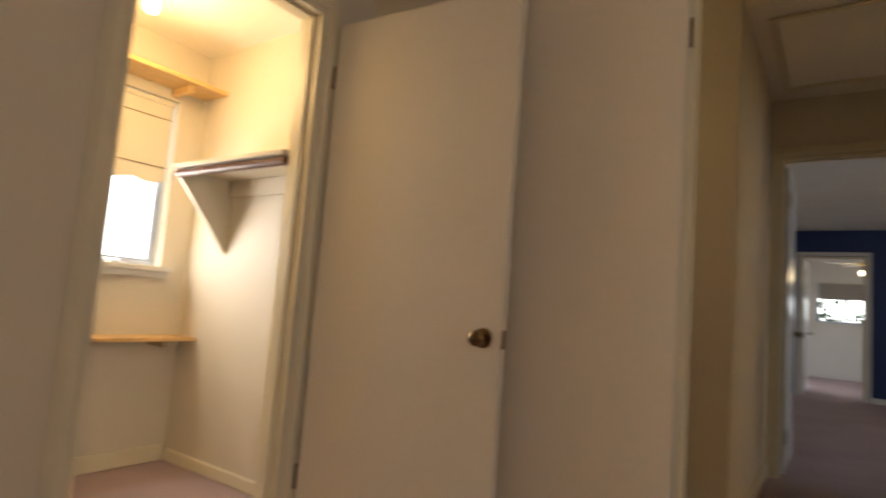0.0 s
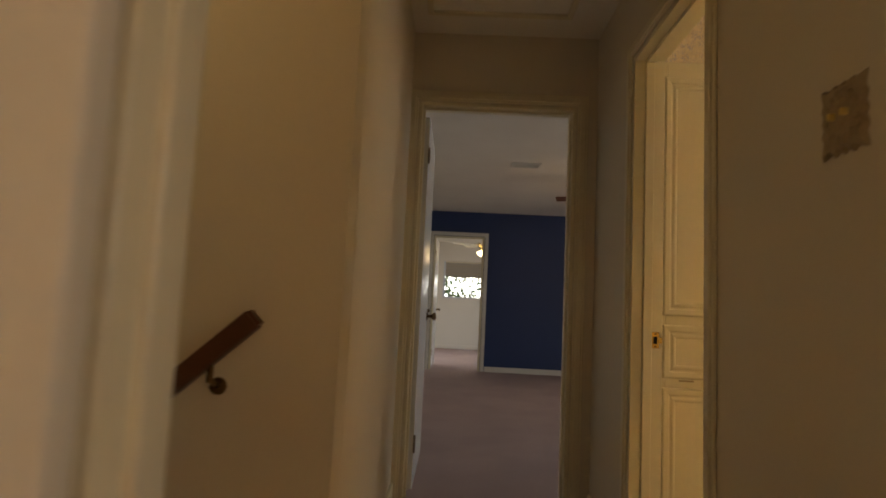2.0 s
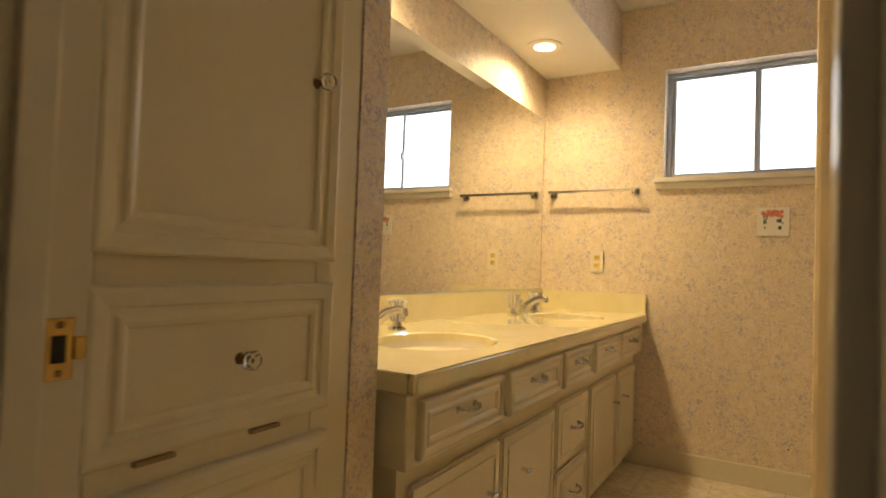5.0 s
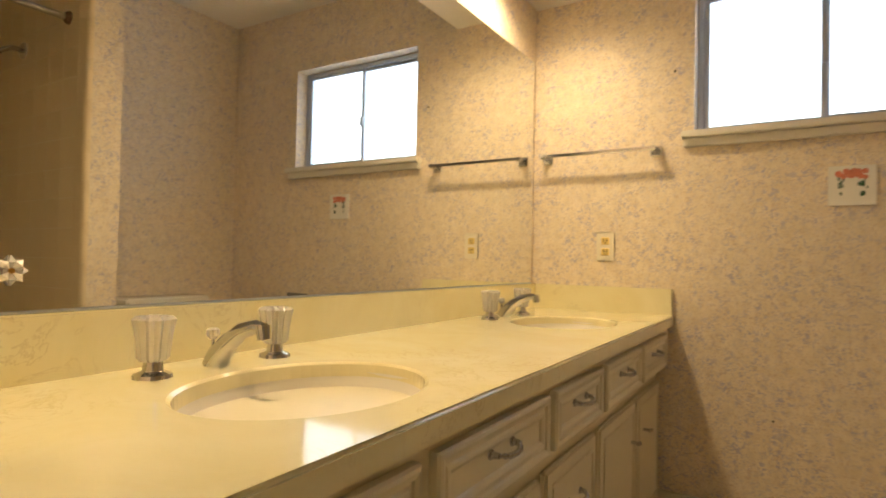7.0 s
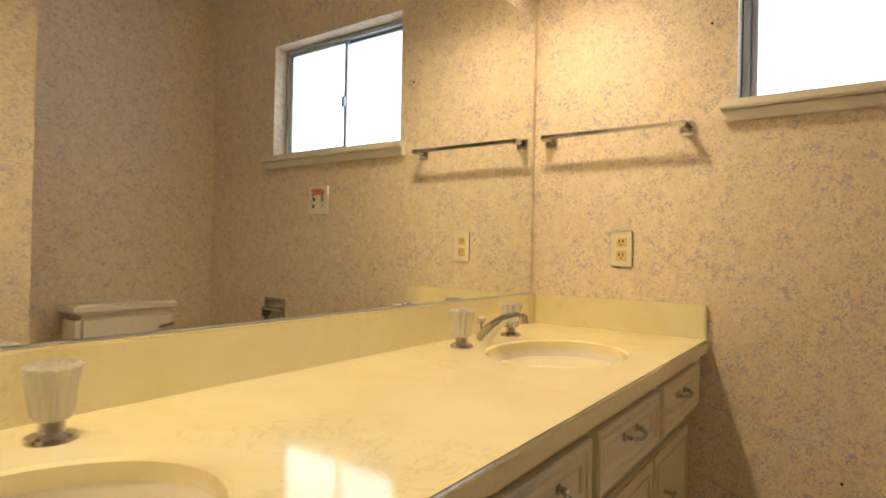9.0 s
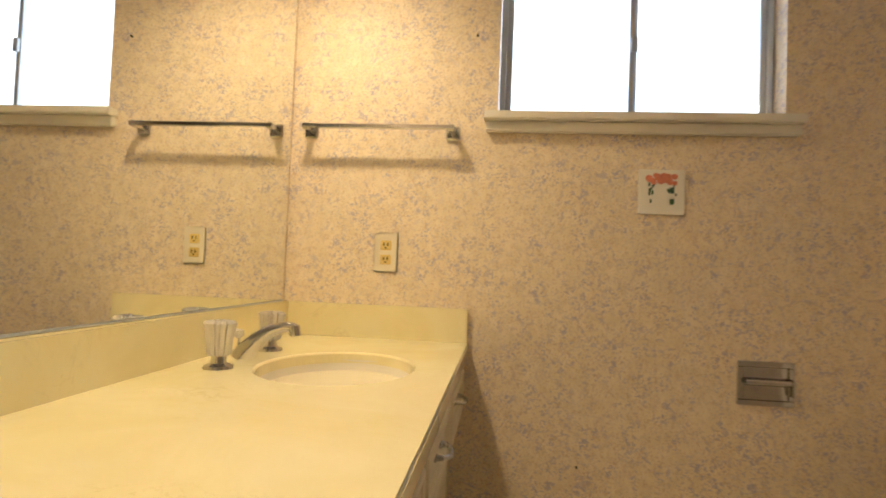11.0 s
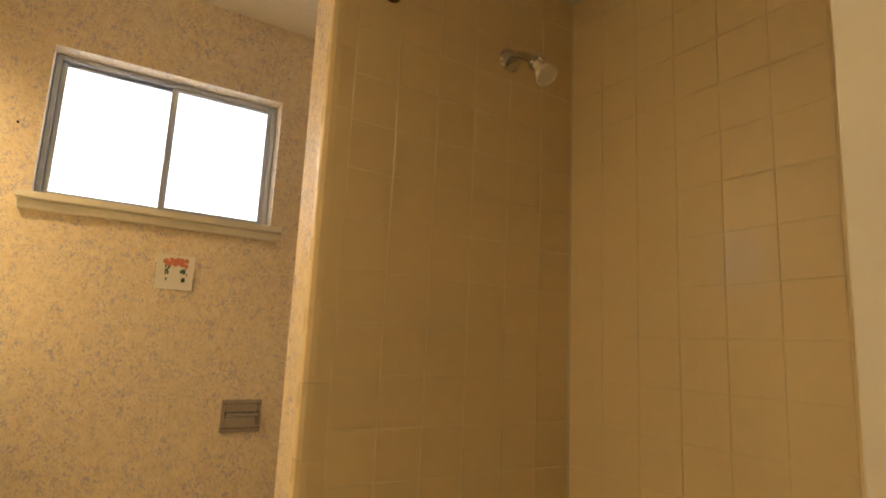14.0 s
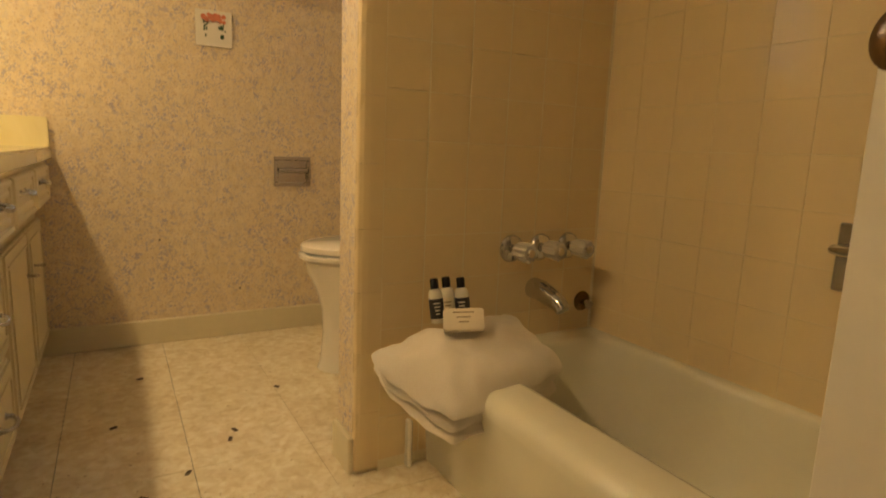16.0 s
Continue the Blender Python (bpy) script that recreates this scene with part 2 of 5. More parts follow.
def tube(bm, pts, radius, steps=12):
    """A round bar through points; radius may be a list."""
    pts = [Vector(p) for p in pts]
    rr = radius if isinstance(radius, (list, tuple)) else [radius] * len(pts)
    rings, side = [], None
    for i, p in enumerate(pts):
        d = (pts[min(i + 1, len(pts) - 1)] - pts[max(i - 1, 0)]).normalized()
        side = d.orthogonal().normalized() if side is None else (side - d * side.dot(d)).normalized()
        up = d.cross(side)
        rings.append([bm.verts.new(p + rr[i] * (math.cos(2 * math.pi * k / steps) * side + math.sin(2 * math.pi * k / steps) * up)) for k in range(steps)])
    for a, b in zip(rings, rings[1:]):
        for k in range(steps):
            bm.faces.new((a[k], a[(k + 1) % steps], b[(k + 1) % steps], b[k]))
    bm.faces.new(rings[0][::-1])
    bm.faces.new(rings[-1])
    return bm


def aim(p, d):
    """The pose at p whose z axis points along d."""
    return Matrix.Translation(p) @ Vector(d).to_track_quat("Z", "Y").to_matrix().to_4x4()


def done(name, bm, material, smooth=False):
    bmesh.ops.recalc_face_normals(bm, faces=bm.faces)
    me = bpy.data.meshes.new(name)
    bm.to_mesh(me)
    bm.free()
    me.materials.append(material)
    if smooth:
        for p in me.polygons:
            p.use_smooth = True
        me.set_sharp_from_angle(angle=radians(40))
    return new(name, me)


def part(name, bm, material, parent, label="", smooth=False):
    ob = done(name, bm, material, smooth)
    ob.parent = parent
    return tagged(ob, label)


def thing(name, m, label, category, group="", kind=""):
    ob = new(name)
    ob.empty_display_size = 0.05
    ob.matrix_world = m
    return tagged(ob, label, category, group, kind)


def solid(name, bm, material, label, category, kind="structure", smooth=False):
    return tagged(done(name, bm, material, smooth), label, category, "", kind)


def slab(x0, x1, y0, y1, z0, z1, bevel=0.0, seg=1):
    return box(bmesh.new(), x0, x1, y0, y1, z0, z1, bevel, seg)


def wall(name, along, near, far, u0, u1, z0, z1, material, label, holes=()):
    """A wall along x or y from u0 to u1 and from near to far in its thickness, with holes (u0, u1, z0, z1) cut through."""
    us = sorted({u0, u1, *(k for h in holes for k in h[:2])})
    zs = sorted({z0, z1, *(k for h in holes for k in h[2:])})
    full = {(i, j) for i in range(len(us) - 1) for j in range(len(zs) - 1)
            if not any(h[0] < (us[i] + us[i + 1]) / 2 < h[1] and h[2] < (zs[j] + zs[j + 1]) / 2 < h[3] for h in holes)}
    bm, seen = bmesh.new(), {}

    def v(u, w, z):
        key = (round(u, 5), round(w, 5), round(z, 5))
        if key not in seen:
            seen[key] = bm.verts.new((u, w, z) if along == "x" else (w, u, z))
        return seen[key]

    for i, j in full:
        a, b, c, d = us[i], us[i + 1], zs[j], zs[j + 1]
        for w in (near, far):
            bm.faces.new((v(a, w, c), v(b, w, c), v(b, w, d), v(a, w, d)))
        for di, dj, p, q in ((-1, 0, (a, c), (a, d)), (1, 0, (b, c), (b, d)), (0, -1, (a, c), (b, c)), (0, 1, (a, d), (b, d))):
            if (i + di, j + dj) not in full:
                bm.faces.new((v(p[0], near, p[1]), v(q[0], near, q[1]), v(q[0], far, q[1]), v(p[0], far, p[1])))
    return solid(name, bm, material, label, "wall")


def casing(name, along, face, out, u0, u1, top, material=None, width=0.062, bottom=0.0):
    """Door trim round an opening: two legs and a head, stepped, standing out of the face by `out` (signed)."""
    bm = bmesh.new()
    for step, (w0, w1, depth) in enumerate(((0.006, width, 0.6), (0.018, width - 0.014, 1.0))):
        lo, hi = sorted((face, face + out * depth))
        for a, b, c, d in ((u0 - w1, u0 - w0, bottom, top + w1), (u1 + w0, u1 + w1, bottom, top + w1), (u0 - w0, u1 + w0, top + w0, top + w1)):
            if along == "x":
                box(bm, a, b, lo, hi, c, d, 0.003)
            else:
                box(bm, lo, hi, a, b, c, d, 0.003)
    return solid(name, bm, material or M_TRIM, "ivory painted moulded door casing", "door trim")


def jamb(name, along, near, far, u0, u1, top, thick=0.018):
    """The lining of a doorway with its stop."""
    bm = bmesh.new()
    mid = (near + far) / 2
    for lo, hi, t in ((near - 0.003, far + 0.003, thick), (mid - 0.018, mid + 0.018, thick + 0.012)):
        for a, b, c, d in ((u0 - 0.001, u0 + t, 0.0, top), (u1 - t, u1 + 0.001, 0.0, top), (u0 + t, u1 - t, top - t, top)):
            if along == "x":
                box(bm, a, b, lo, hi, c, d, 0.002)
            else:
                box(bm, lo, hi, a, b, c, d, 0.002)
    return solid(name, bm, M_TRIM, "ivory painted door jamb with stop", "door trim")


def baseboard(name, along, face, out, u0, u1, h=0.085, material=None):
    lo, hi = sorted((face, face + out))
    bm = slab(u0, u1, lo, hi, 0, h, 0.004) if along == "x" else slab(lo, hi, u0, u1, 0, h, 0.004)
    return solid(name, bm, material or M_TRIM, "painted baseboard along the wall", "baseboard")


# ---- plan ----
EAST, NORTH, SOUTH, BATH = 3.685, 4.02, 2.0, 0.93      # bathroom faces
HALL_R, HALL_L, HALL_E = 0.81, -0.18, 4.11              # hall faces
CEIL, BCEIL = 2.44, 2.39

# floors
solid("floor_bedroom", slab(-1.62, 3.4, -2.2, 1.74, -0.12, 0), M_CARPET, "mauve cut-pile carpet of the first bedroom", "carpet floor")
solid("floor_closet", slab(-2.9, -1.62, -0.4, 1.74, -0.12, 0), M_CARPET, "mauve carpet inside the walk-in closet", "carpet floor")
solid("floor_hall", slab(-0.20, 0.87, 1.74, 4.2, -0.12, 0), M_CARPET, "mauve cut-pile carpet of the narrow hall", "carpet floor")
solid("floor_blue_bedroom", slab(-0.52, 5.2, 4.2, 10.0, -0.12, 0), M_CARPET, "mauve cut-pile carpet of the blue bedroom", "carpet floor")
solid("floor_far_room", slab(-1.6, 3.4, 10.0, 14.5, -0.12, 0), M_CARPET, "mauve cut-pile carpet of the far room", "carpet floor")
bath_floor = solid("floor_bathroom", slab(0.87, 3.80, 1.9, 4.15, -0.12, -0.004), M_DARK, "worn cream stone-pattern vinyl bathroom floor", "vinyl floor")

# ceilings
solid("ceiling_bathroom", slab(0.88, 3.82, 1.9, 4.14, BCEIL, BCEIL + 0.1), M_CEIL, "white textured bathroom ceiling", "ceiling")
solid("ceiling_closet", slab(-2.74, -1.62, -0.4, 1.62, 2.21, 2.29), M_CEIL, "cream ceiling of the walk-in closet", "ceiling")
bm = slab(-2.9, 0.88, -2.2, 1.74, CEIL, CEIL + 0.1)
box(bm, 0.88, 3.4, -2.2, 1.74, CEIL, CEIL + 0.1)
solid("ceiling_bedroom", bm, M_CEIL, "cream textured ceiling of the first bedroom", "ceiling")
solid("ceiling_hall", slab(-2.4, 0.88, 1.74, 4.2, CEIL, CEIL + 0.1), M_CEIL, "cream textured hall ceiling", "ceiling")
solid("ceiling_blue_bedroom", slab(-0.52, 5.2, 4.2, 10.0, CEIL, CEIL + 0.1), M_CEIL, "grey-white ceiling of the blue bedroom", "ceiling")
solid("ceiling_far_room", slab(-1.6, 3.4, 10.0, 14.5, CEIL, CEIL + 0.1), M_CEIL, "white ceiling of the far room", "ceiling")

# first bedroom and closet
wall("wall_bedroom_north", "x", 1.62, 1.74, -1.62, 3.4, 0, CEIL, M_WALL, "cream painted wall with the hall doorway", [(-0.20, 0.69, 0, 2.055)])
wall("wall_bedroom_east", "y", 3.3, 3.4, -2.1, 1.62, 0, CEIL, M_WALL, "cream painted bedroom wall with a window", [(-1.2, 0.6, 0.95, 2.0)])
wall("wall_bedroom_south", "x", -2.2, -2.1, -1.62, 3.4, 0, CEIL, M_WALL, "cream painted bedroom wall")
wall("wall_closet_front", "y", -1.62, -1.50, -2.1, 1.62, 0, CEIL, M_WALL, "cream painted wall with the closet doorway", [(0.605, 1.34, 0, 2.055)])
wall("wall_closet_west", "y", -2.9, -2.74, -0.4, 1.74, 0, CEIL, M_WALL, "cream closet wall with a small window", [(0.74, 1.47, 1.01, 1.90)])
wall("wall_closet_north", "x", 1.62, 1.74, -2.74, -1.622, 0, CEIL, M_WALL, "cream closet side wall")
wall("wall_closet_south", "x", -0.5, -0.4, -2.9, -1.622, 0, CEIL, M_WALL, "cream closet side wall")
casing("trim_hall_door", "x", 1.62, -0.018, -0.20, 0.69, 2.055)
casing("trim_hall_door_back", "x", 1.74, 0.018, -0.20, 0.69, 2.055)
jamb("jamb_hall_door", "x", 1.62, 1.74, -0.20, 0.69, 2.055)
casing("trim_closet", "y", -1.50, 0.018, 0.605, 1.34, 2.055)
jamb("jamb_closet", "y", -1.62, -1.50, 0.605, 1.34, 2.055)
baseboard("baseboard_1", "x", 1.62, -0.014, -1.49, -0.27)
baseboard("baseboard_2", "x", 1.62, -0.014, -2.725, -1.63, 0.06)
baseboard("baseboard_3", "y", -2.74, 0.014, -0.38, 1.60)

# hall and stairs
wall("wall_hall_east", "y", HALL_R, BATH, 1.742, 4.2, 0, CEIL, M_WALL, "cream painted hall wall with the bathroom doorway", [(2.787, 3.49, 0, 2.055)])
wall("wall_hall_west", "y", HALL_L - 0.12, HALL_L, 2.692, HALL_E, 0, CEIL, M_WALL, "cream painted hall wall ending at the stairwell")
wall("wall_hall_end", "x", HALL_E, HALL_E + 0.11, -0.52, 1.0, 0, CEIL, M_WALL, "cream painted wall round the end doorway", [(-0.135, 0.70, 0, 2.055)])
wall("wall_stair_north", "x", 2.57, 2.69, -2.4, HALL_L, -2.6, CEIL, M_WALL, "cream stairwell wall with a handrail")
wall("wall_stair_south", "x", 1.742, 1.80, -2.4, -0.30, -2.6, CEIL, M_WALL, "cream stairwell wall")
wall("wall_stair_west", "y", -2.5, -2.4, 1.74, 2.69, -2.6, CEIL, M_WALL, "cream stairwell end wall")
casing("trim_hall_end", "x", HALL_E, -0.018, -0.135, 0.70, 2.055)
jamb("jamb_hall_end", "x", HALL_E, HALL_E + 0.11, -0.135, 0.70, 2.055)
casing("trim_bath_door", "y", HALL_R, -0.018, 2.787, 3.49, 2.055)
jamb("jamb_bath_door", "y", HALL_R, BATH, 2.787, 3.49, 2.055)
baseboard("baseboard_4", "y", HALL_L, 0.014, 2.58, 4.09)
baseboard("baseboard_5", "y", HALL_R, -0.014, 3.56, 4.09)
baseboard("baseboard_6", "y", HALL_R, -0.014, 1.82, 2.715)
bm = bmesh.new()
for k in range(9):
    box(bm, -0.46 - 0.25 * k, -0.20 - 0.25 * k, 1.80, 2.57, -2.6, -0.18 * (k + 1), 0.008)
solid("stairs", bm, M_CARPET, "carpeted stairs going down from the hall", "stairs")
hatch = thing("attic_hatch", Matrix(), "flat attic hatch panel framed in the hall ceiling", "hatch", "", "structure")
for a, b, c, d in ((-0.10, 0.62, 2.90, 2.93), (-0.10, 0.62, 3.86, 3.89), (-0.10, -0.07, 2.93, 3.86), (0.59, 0.62, 2.93, 3.86)):
    part("frame_bar", slab(a, b, c, d, CEIL - 0.016, CEIL - 0.001, 0.003), M_TRIM, hatch)
part("panel", slab(-0.062, 0.582, 2.938, 3.852, CEIL - 0.007, CEIL - 0.001), M_CEIL, hatch)

# blue bedroom
wall("wall_blue", "x", 9.95, 10.05, -0.52, 5.2, 0, CEIL, M_BLUE, "deep navy painted wall with a white doorway", [(-0.26, 0.52, 0, 2.055)])
wall("wall_blue_bedroom_west", "y", -0.52, -0.40, 4.22, 9.95, 0, CEIL, M_WHITEWALL, "off-white bedroom wall with a closet doorway", [(7.55, 8.35, 0, 2.055)])
wall("wall_blue_bedroom_east", "y", 5.1, 5.2, 4.2, 9.95, 0, CEIL, M_WHITEWALL, "off-white bedroom wall with a window", [(5.0, 6.6, 0.5, 2.05)])
wall("wall_blue_bedroom_south", "x", HALL_E, HALL_E + 0.11, 1.0, 5.2, 0, CEIL, M_WHITEWALL, "off-white bedroom wall")
casing("trim_far_door", "x", 9.95, -0.018, -0.26, 0.52, 2.055, M_WHITEWALL)
jamb("jamb_far_door", "x", 9.95, 10.05, -0.26, 0.52, 2.055)
casing("trim_closet_far", "y", -0.40, 0.018, 7.55, 8.35, 2.055)
wall("wall_closet_far", "y", -1.2, -1.1, 7.3, 8.6, 0, CEIL, M_WALL, "cream closet back wall")
wall("wall_closet_far_side_1", "x", 7.2, 7.3, -1.2, -0.52, 0, CEIL, M_WALL, "cream closet side wall")
wall("wall_closet_far_side_2", "x", 8.6, 8.7, -1.2, -0.52, 0, CEIL, M_WALL, "cream closet side wall")
baseboard("baseboard_7", "x", 9.95, -0.014, 0.59, 5.1, 0.08, M_WHITEWALL)
baseboard("baseboard_8", "y", -0.40, 0.014, 4.25, 7.48, 0.08, M_WHITEWALL)

# far room
wall("wall_far_north", "x", 14.3, 14.45, -1.6, 3.4, 0, CEIL, M_WHITEWALL, "off-white wall with a shaded window", [(-0.18, 1.15, 1.15, 2.0)])
wall("wall_far_west", "y", -1.6, -1.5, 10.05, 14.3, 0, CEIL, M_WHITEWALL, "off-white wall with a window", [(11.2, 13.4, 0.8, 2.05)])
wall("wall_far_east", "y", 3.3, 3.4, 10.05, 14.3, 0, CEIL, M_WHITEWALL, "off-white wall with a window", [(11.0, 13.4, 0.8, 2.05)])
wall("wall_far_south", "x", 10.0, 10.05, -1.6, -0.52, 0, CEIL, M_WHITEWALL, "off-white wall")
baseboard("baseboard_9", "x", 14.3, -0.014, -1.5, 3.3, 0.08, M_WHITEWALL)

# bathroom shell
wall("wall_bath_east", "y", EAST, EAST + 0.14, 1.9, 4.16, 0, 2.5, M_PAPER, "flecked floral wallpaper wall with a high window", [(2.53, 3.37, 1.475, 2.04)])
wall("wall_bath_north", "x", NORTH, NORTH + 0.12, 0.93, EAST, 0, 2.5, M_PAPER, "flecked floral wallpaper wall behind the mirror")
wall("wall_bath_south", "x", SOUTH - 0.12, SOUTH, 2.56, EAST, 0, 2.5, M_PAPER, "flecked floral wallpaper behind the toilet")
solid("soffit_vanity", slab(1.514, EAST - 0.002, 3.60, NORTH - 0.002, 2.085, BCEIL - 0.001), M_PAPER, "wallpapered soffit above the vanity", "soffit")
solid("soffit_vanity_underside", slab(1.515, EAST - 0.003, 3.602, NORTH - 0.003, 2.077, 2.085), M_CEIL, "smooth cream underside of the soffit", "soffit")
solid("wall_linen_stub", slab(1.430, 1.512, 3.520, NORTH - 0.002, 0, BCEIL - 0.001), M_PAPER, "wallpapered wall end beside the linen cabinet", "wall")
solid("wall_over_linen", slab(0.932, 1.428, 3.525, NORTH - 0.002, 2.06, BCEIL - 0.001), M_PAPER, "wallpaper above the linen cabinet", "wall")
solid("soffit_tub", slab(BATH, 2.42, SOUTH, 2.72, 2.06, BCEIL - 0.001), M_CEIL, "dropped ceiling above the bathtub", "soffit")
baseboard("baseboard_10", "y", EAST, -0.016, 2.0, 3.53, 0.10)
baseboard("baseboard_11", "x", 2.76, 0.014, 2.436, 2.56, 0.10)

# tub walls: a backing that carries the tiles
wing = solid("wall_wing", slab(2.437, 2.56, SOUTH - 0.12, 2.757, 0, BCEIL - 0.001), M_PAPER, "wallpapered wing wall tiled on its tub side", "wall")
wing_back = solid("wall_wing_grout", slab(2.4268, 2.4365, SOUTH, 2.70, 0, 2.06), M_GROUT, "pale grout bed on the wing wall", "wall")
south_back = solid("wall_tub_back", slab(BATH, 2.437, SOUTH - 0.12, SOUTH + 0.0065, 0, 2.5), M_GROUT, "almond tiled wall along the bathtub", "wall")

# toilet alcove reveal and outside
for nm, m in (("backdrop_bath", pose(EAST + 0.7, 2.95, 1.8, 0, -90, 0)), ("backdrop_closet", pose(-3.6, 1.1, 1.5, 0, 90, 0))):
    bm = bmesh.new()
    bmesh.ops.create_grid(bm, x_segments=1, y_segments=1, size=1.3)
    ob = solid(nm, bm, M_SKY, "bright white overcast daylight outside a window", "backdrop")
    ob.matrix_world = m


# ---- windows ----
def slider(name, along, near, u0, u1, z0, z1, label, depth=0.05, split=0.5):
    """An aluminium sliding window: outer frame, two sashes, panes, latch."""
    root = thing(name, Matrix(), label, "window", "", "structure")

    def bar(nm, a, b, c, d, lo, hi, mat, parent):
        bm = slab(a, b, lo, hi, c, d, 0.002) if along == "x" else slab(lo, hi, a, b, c, d, 0.002)
        return part(nm, bm, mat, parent)

    f = 0.020
    lo, hi = near, near + depth
    for a, b, c, d in ((u0, u0 + f, z0, z1), (u1 - f, u1, z0, z1), (u0 + f, u1 - f, z0, z0 + f), (u0 + f, u1 - f, z1 - f, z1)):
        bar("window_frame", a, b, c, d, lo, hi, M_STEEL, root)
    mid = u0 + (u1 - u0) * split
    for k, (a, b) in enumerate(((u0 + f, mid + 0.014), (mid - 0.014, u1 - f))):
        q0 = lo + 0.006 + 0.018 * k
        sash = bar("sash", a, a + 0.019, z0 + f, z1 - f, q0, q0 + 0.016, M_STEEL, root)
        bar("sash", b - 0.019, b, z0 + f, z1 - f, q0, q0 + 0.016, M_STEEL, root)
        bar("sash", a + 0.018, b - 0.018, z0 + f, z0 + f + 0.014, q0, q0 + 0.016, M_STEEL, root)
        bar("sash", a + 0.018, b - 0.018, z1 - f - 0.014, z1 - f, q0, q0 + 0.016, M_STEEL, root)
        pane = bar("pane", a + 0.012, b - 0.012, z0 + f + 0.008, z1 - f - 0.008, q0 + 0.006, q0 + 0.010, M_PANE, root)
        pane.visible_shadow = False
    bar("latch", mid - 0.010, mid + 0.010, (z0 + z1) / 2 - 0.06, (z0 + z1) / 2 - 0.01, lo - 0.006, lo + 0.006, M_STEEL, root)
    return root


def sill(name, along, face, out, u0, u1, top, mat):
    bm = bmesh.new()
    for w, c, d in ((1.0, top - 0.026, top), (0.55, top - 0.058, top - 0.026)):
        lo, hi = sorted((face, face + out * w))
        cut = 0.012 * (1 - w)
        if along == "x":
            box(bm, u0 + cut, u1 - cut, lo, hi, c, d, 0.004, 2)
        else:
            box(bm, lo, hi, u0 + cut, u1 - cut, c, d, 0.004, 2)
    return solid(name, bm, mat, "painted moulded window sill", "window sill")


slider("window_1", "y", EAST + 0.075, 2.532, 3.368, 1.477, 2.038, "aluminium sliding window above the toilet, closed")
sill("sill_1", "y", EAST, -0.05, 2.49, 3.41, 1.474, M_SILL)
solid("sill_1_reveal", slab(EAST - 0.004, EAST + 0.135, 2.534, 3.366, 1.468, 1.4755), M_SILL, "painted window stool", "window sill")
slider("window_2", "y", -2.85, 0.74, 1.47, 1.01, 1.90, "aluminium closet window behind a roller shade")
sill("sill_2", "y", -2.74, 0.05, 0.69, 1.52, 1.008, M_WHITEWALL)
slider("window_3", "x", 14.36, -0.18, 1.15, 1.15, 2.0, "aluminium window behind a scalloped shade")
sill("sill_3", "x", 14.3, -0.05, -0.22, 1.19, 1.148, M_WHITEWALL)
slider("window_4", "y", -1.57, 11.2, 13.4, 0.8, 2.05, "aluminium sliding window of the far room")
slider("window_5", "y", 3.33, 11.0, 13.4, 0.8, 2.05, "aluminium sliding window of the far room")
slider("window_6", "y", 5.13, 5.0, 6.6, 0.5, 2.05, "aluminium sliding window of the blue bedroom")
slider("window_7", "y", 3.33, -1.2, 0.6, 0.95, 2.0, "aluminium sliding window of the first bedroom")


def shade(name, along, at, u0, u1, z0, z1, label, cloth=M_SHADE):
    """A roller shade with a scalloped hem, two cords and a roll."""
    root = thing(name, Matrix(), label, "roller shade")
    n = 48
    bm = bmesh.new()
    cols = []
    for k in range(n + 1):
        u = u0 + (u1 - u0) * k / n
        z = z0 - 0.018 * abs(math.sin(math.pi * 4 * k / n)) - 0.02 * (1 - abs(2 * k / n - 1)) * 0.3
        col = []
        for q in (0, 0.0025):
            for h in (z, z1):
                col.append(bm.verts.new((u, at + q, h) if along == "x" else (at + q, u, h)))
        cols.append(col)
    for a, b in zip(cols, cols[1:]):
        bm.faces.new((a[0], b[0], b[1], a[1]))
        bm.faces.new((a[2], a[3], b[3], b[2]))
        bm.faces.new((a[0], a[2], b[2], b[0]))
    part("cloth", bm, cloth, root)
    ends = [(u0, at, z1), (u1, at, z1)] if along == "x" else [(at, u0, z1), (at, u1, z1)]
    part("roll", tube(bmesh.new(), ends, 0.016), M_SHADE, root)
    for z in (z0 + 0.07, z1 - 0.09):
        e = [(u0, at - 0.003, z), (u1, at - 0.003, z)] if along == "x" else [(at + 0.006, u0, z), (at + 0.006, u1, z)]
        part("hem_cord", tube(bmesh.new(), e, 0.003, 6), M_CAST, root)
    return root


shade("roller_shade", "y", -2.765, 0.76, 1.45, 1.46, 1.88, "cream scalloped roller shade half down over the closet window")
# darker cloth colour here imitates a shade seen against bright daylight
shade("roller_shade", "x", 14.335, -0.14, 1.12, 1.65, 1.98, "scalloped roller shade, coloured dark as if backlit, half down over the far window", M_BACKLITSHADE)


# ---- doors ----
def knob_mesh(p, d, r=0.026, reach=0.06):
    bm = bmesh.new()
    lathe(bm, [(0.032, 0), (0.032, 0.004), (0.012, 0.008), (0.011, reach * 0.5), (r * 0.8, reach * 0.62), (r, reach * 0.8), (r * 0.95, reach * 0.95), (r * 0.6, reach * 1.05), (0.004, reach * 1.08)], aim(p, d), 24)
    return bm


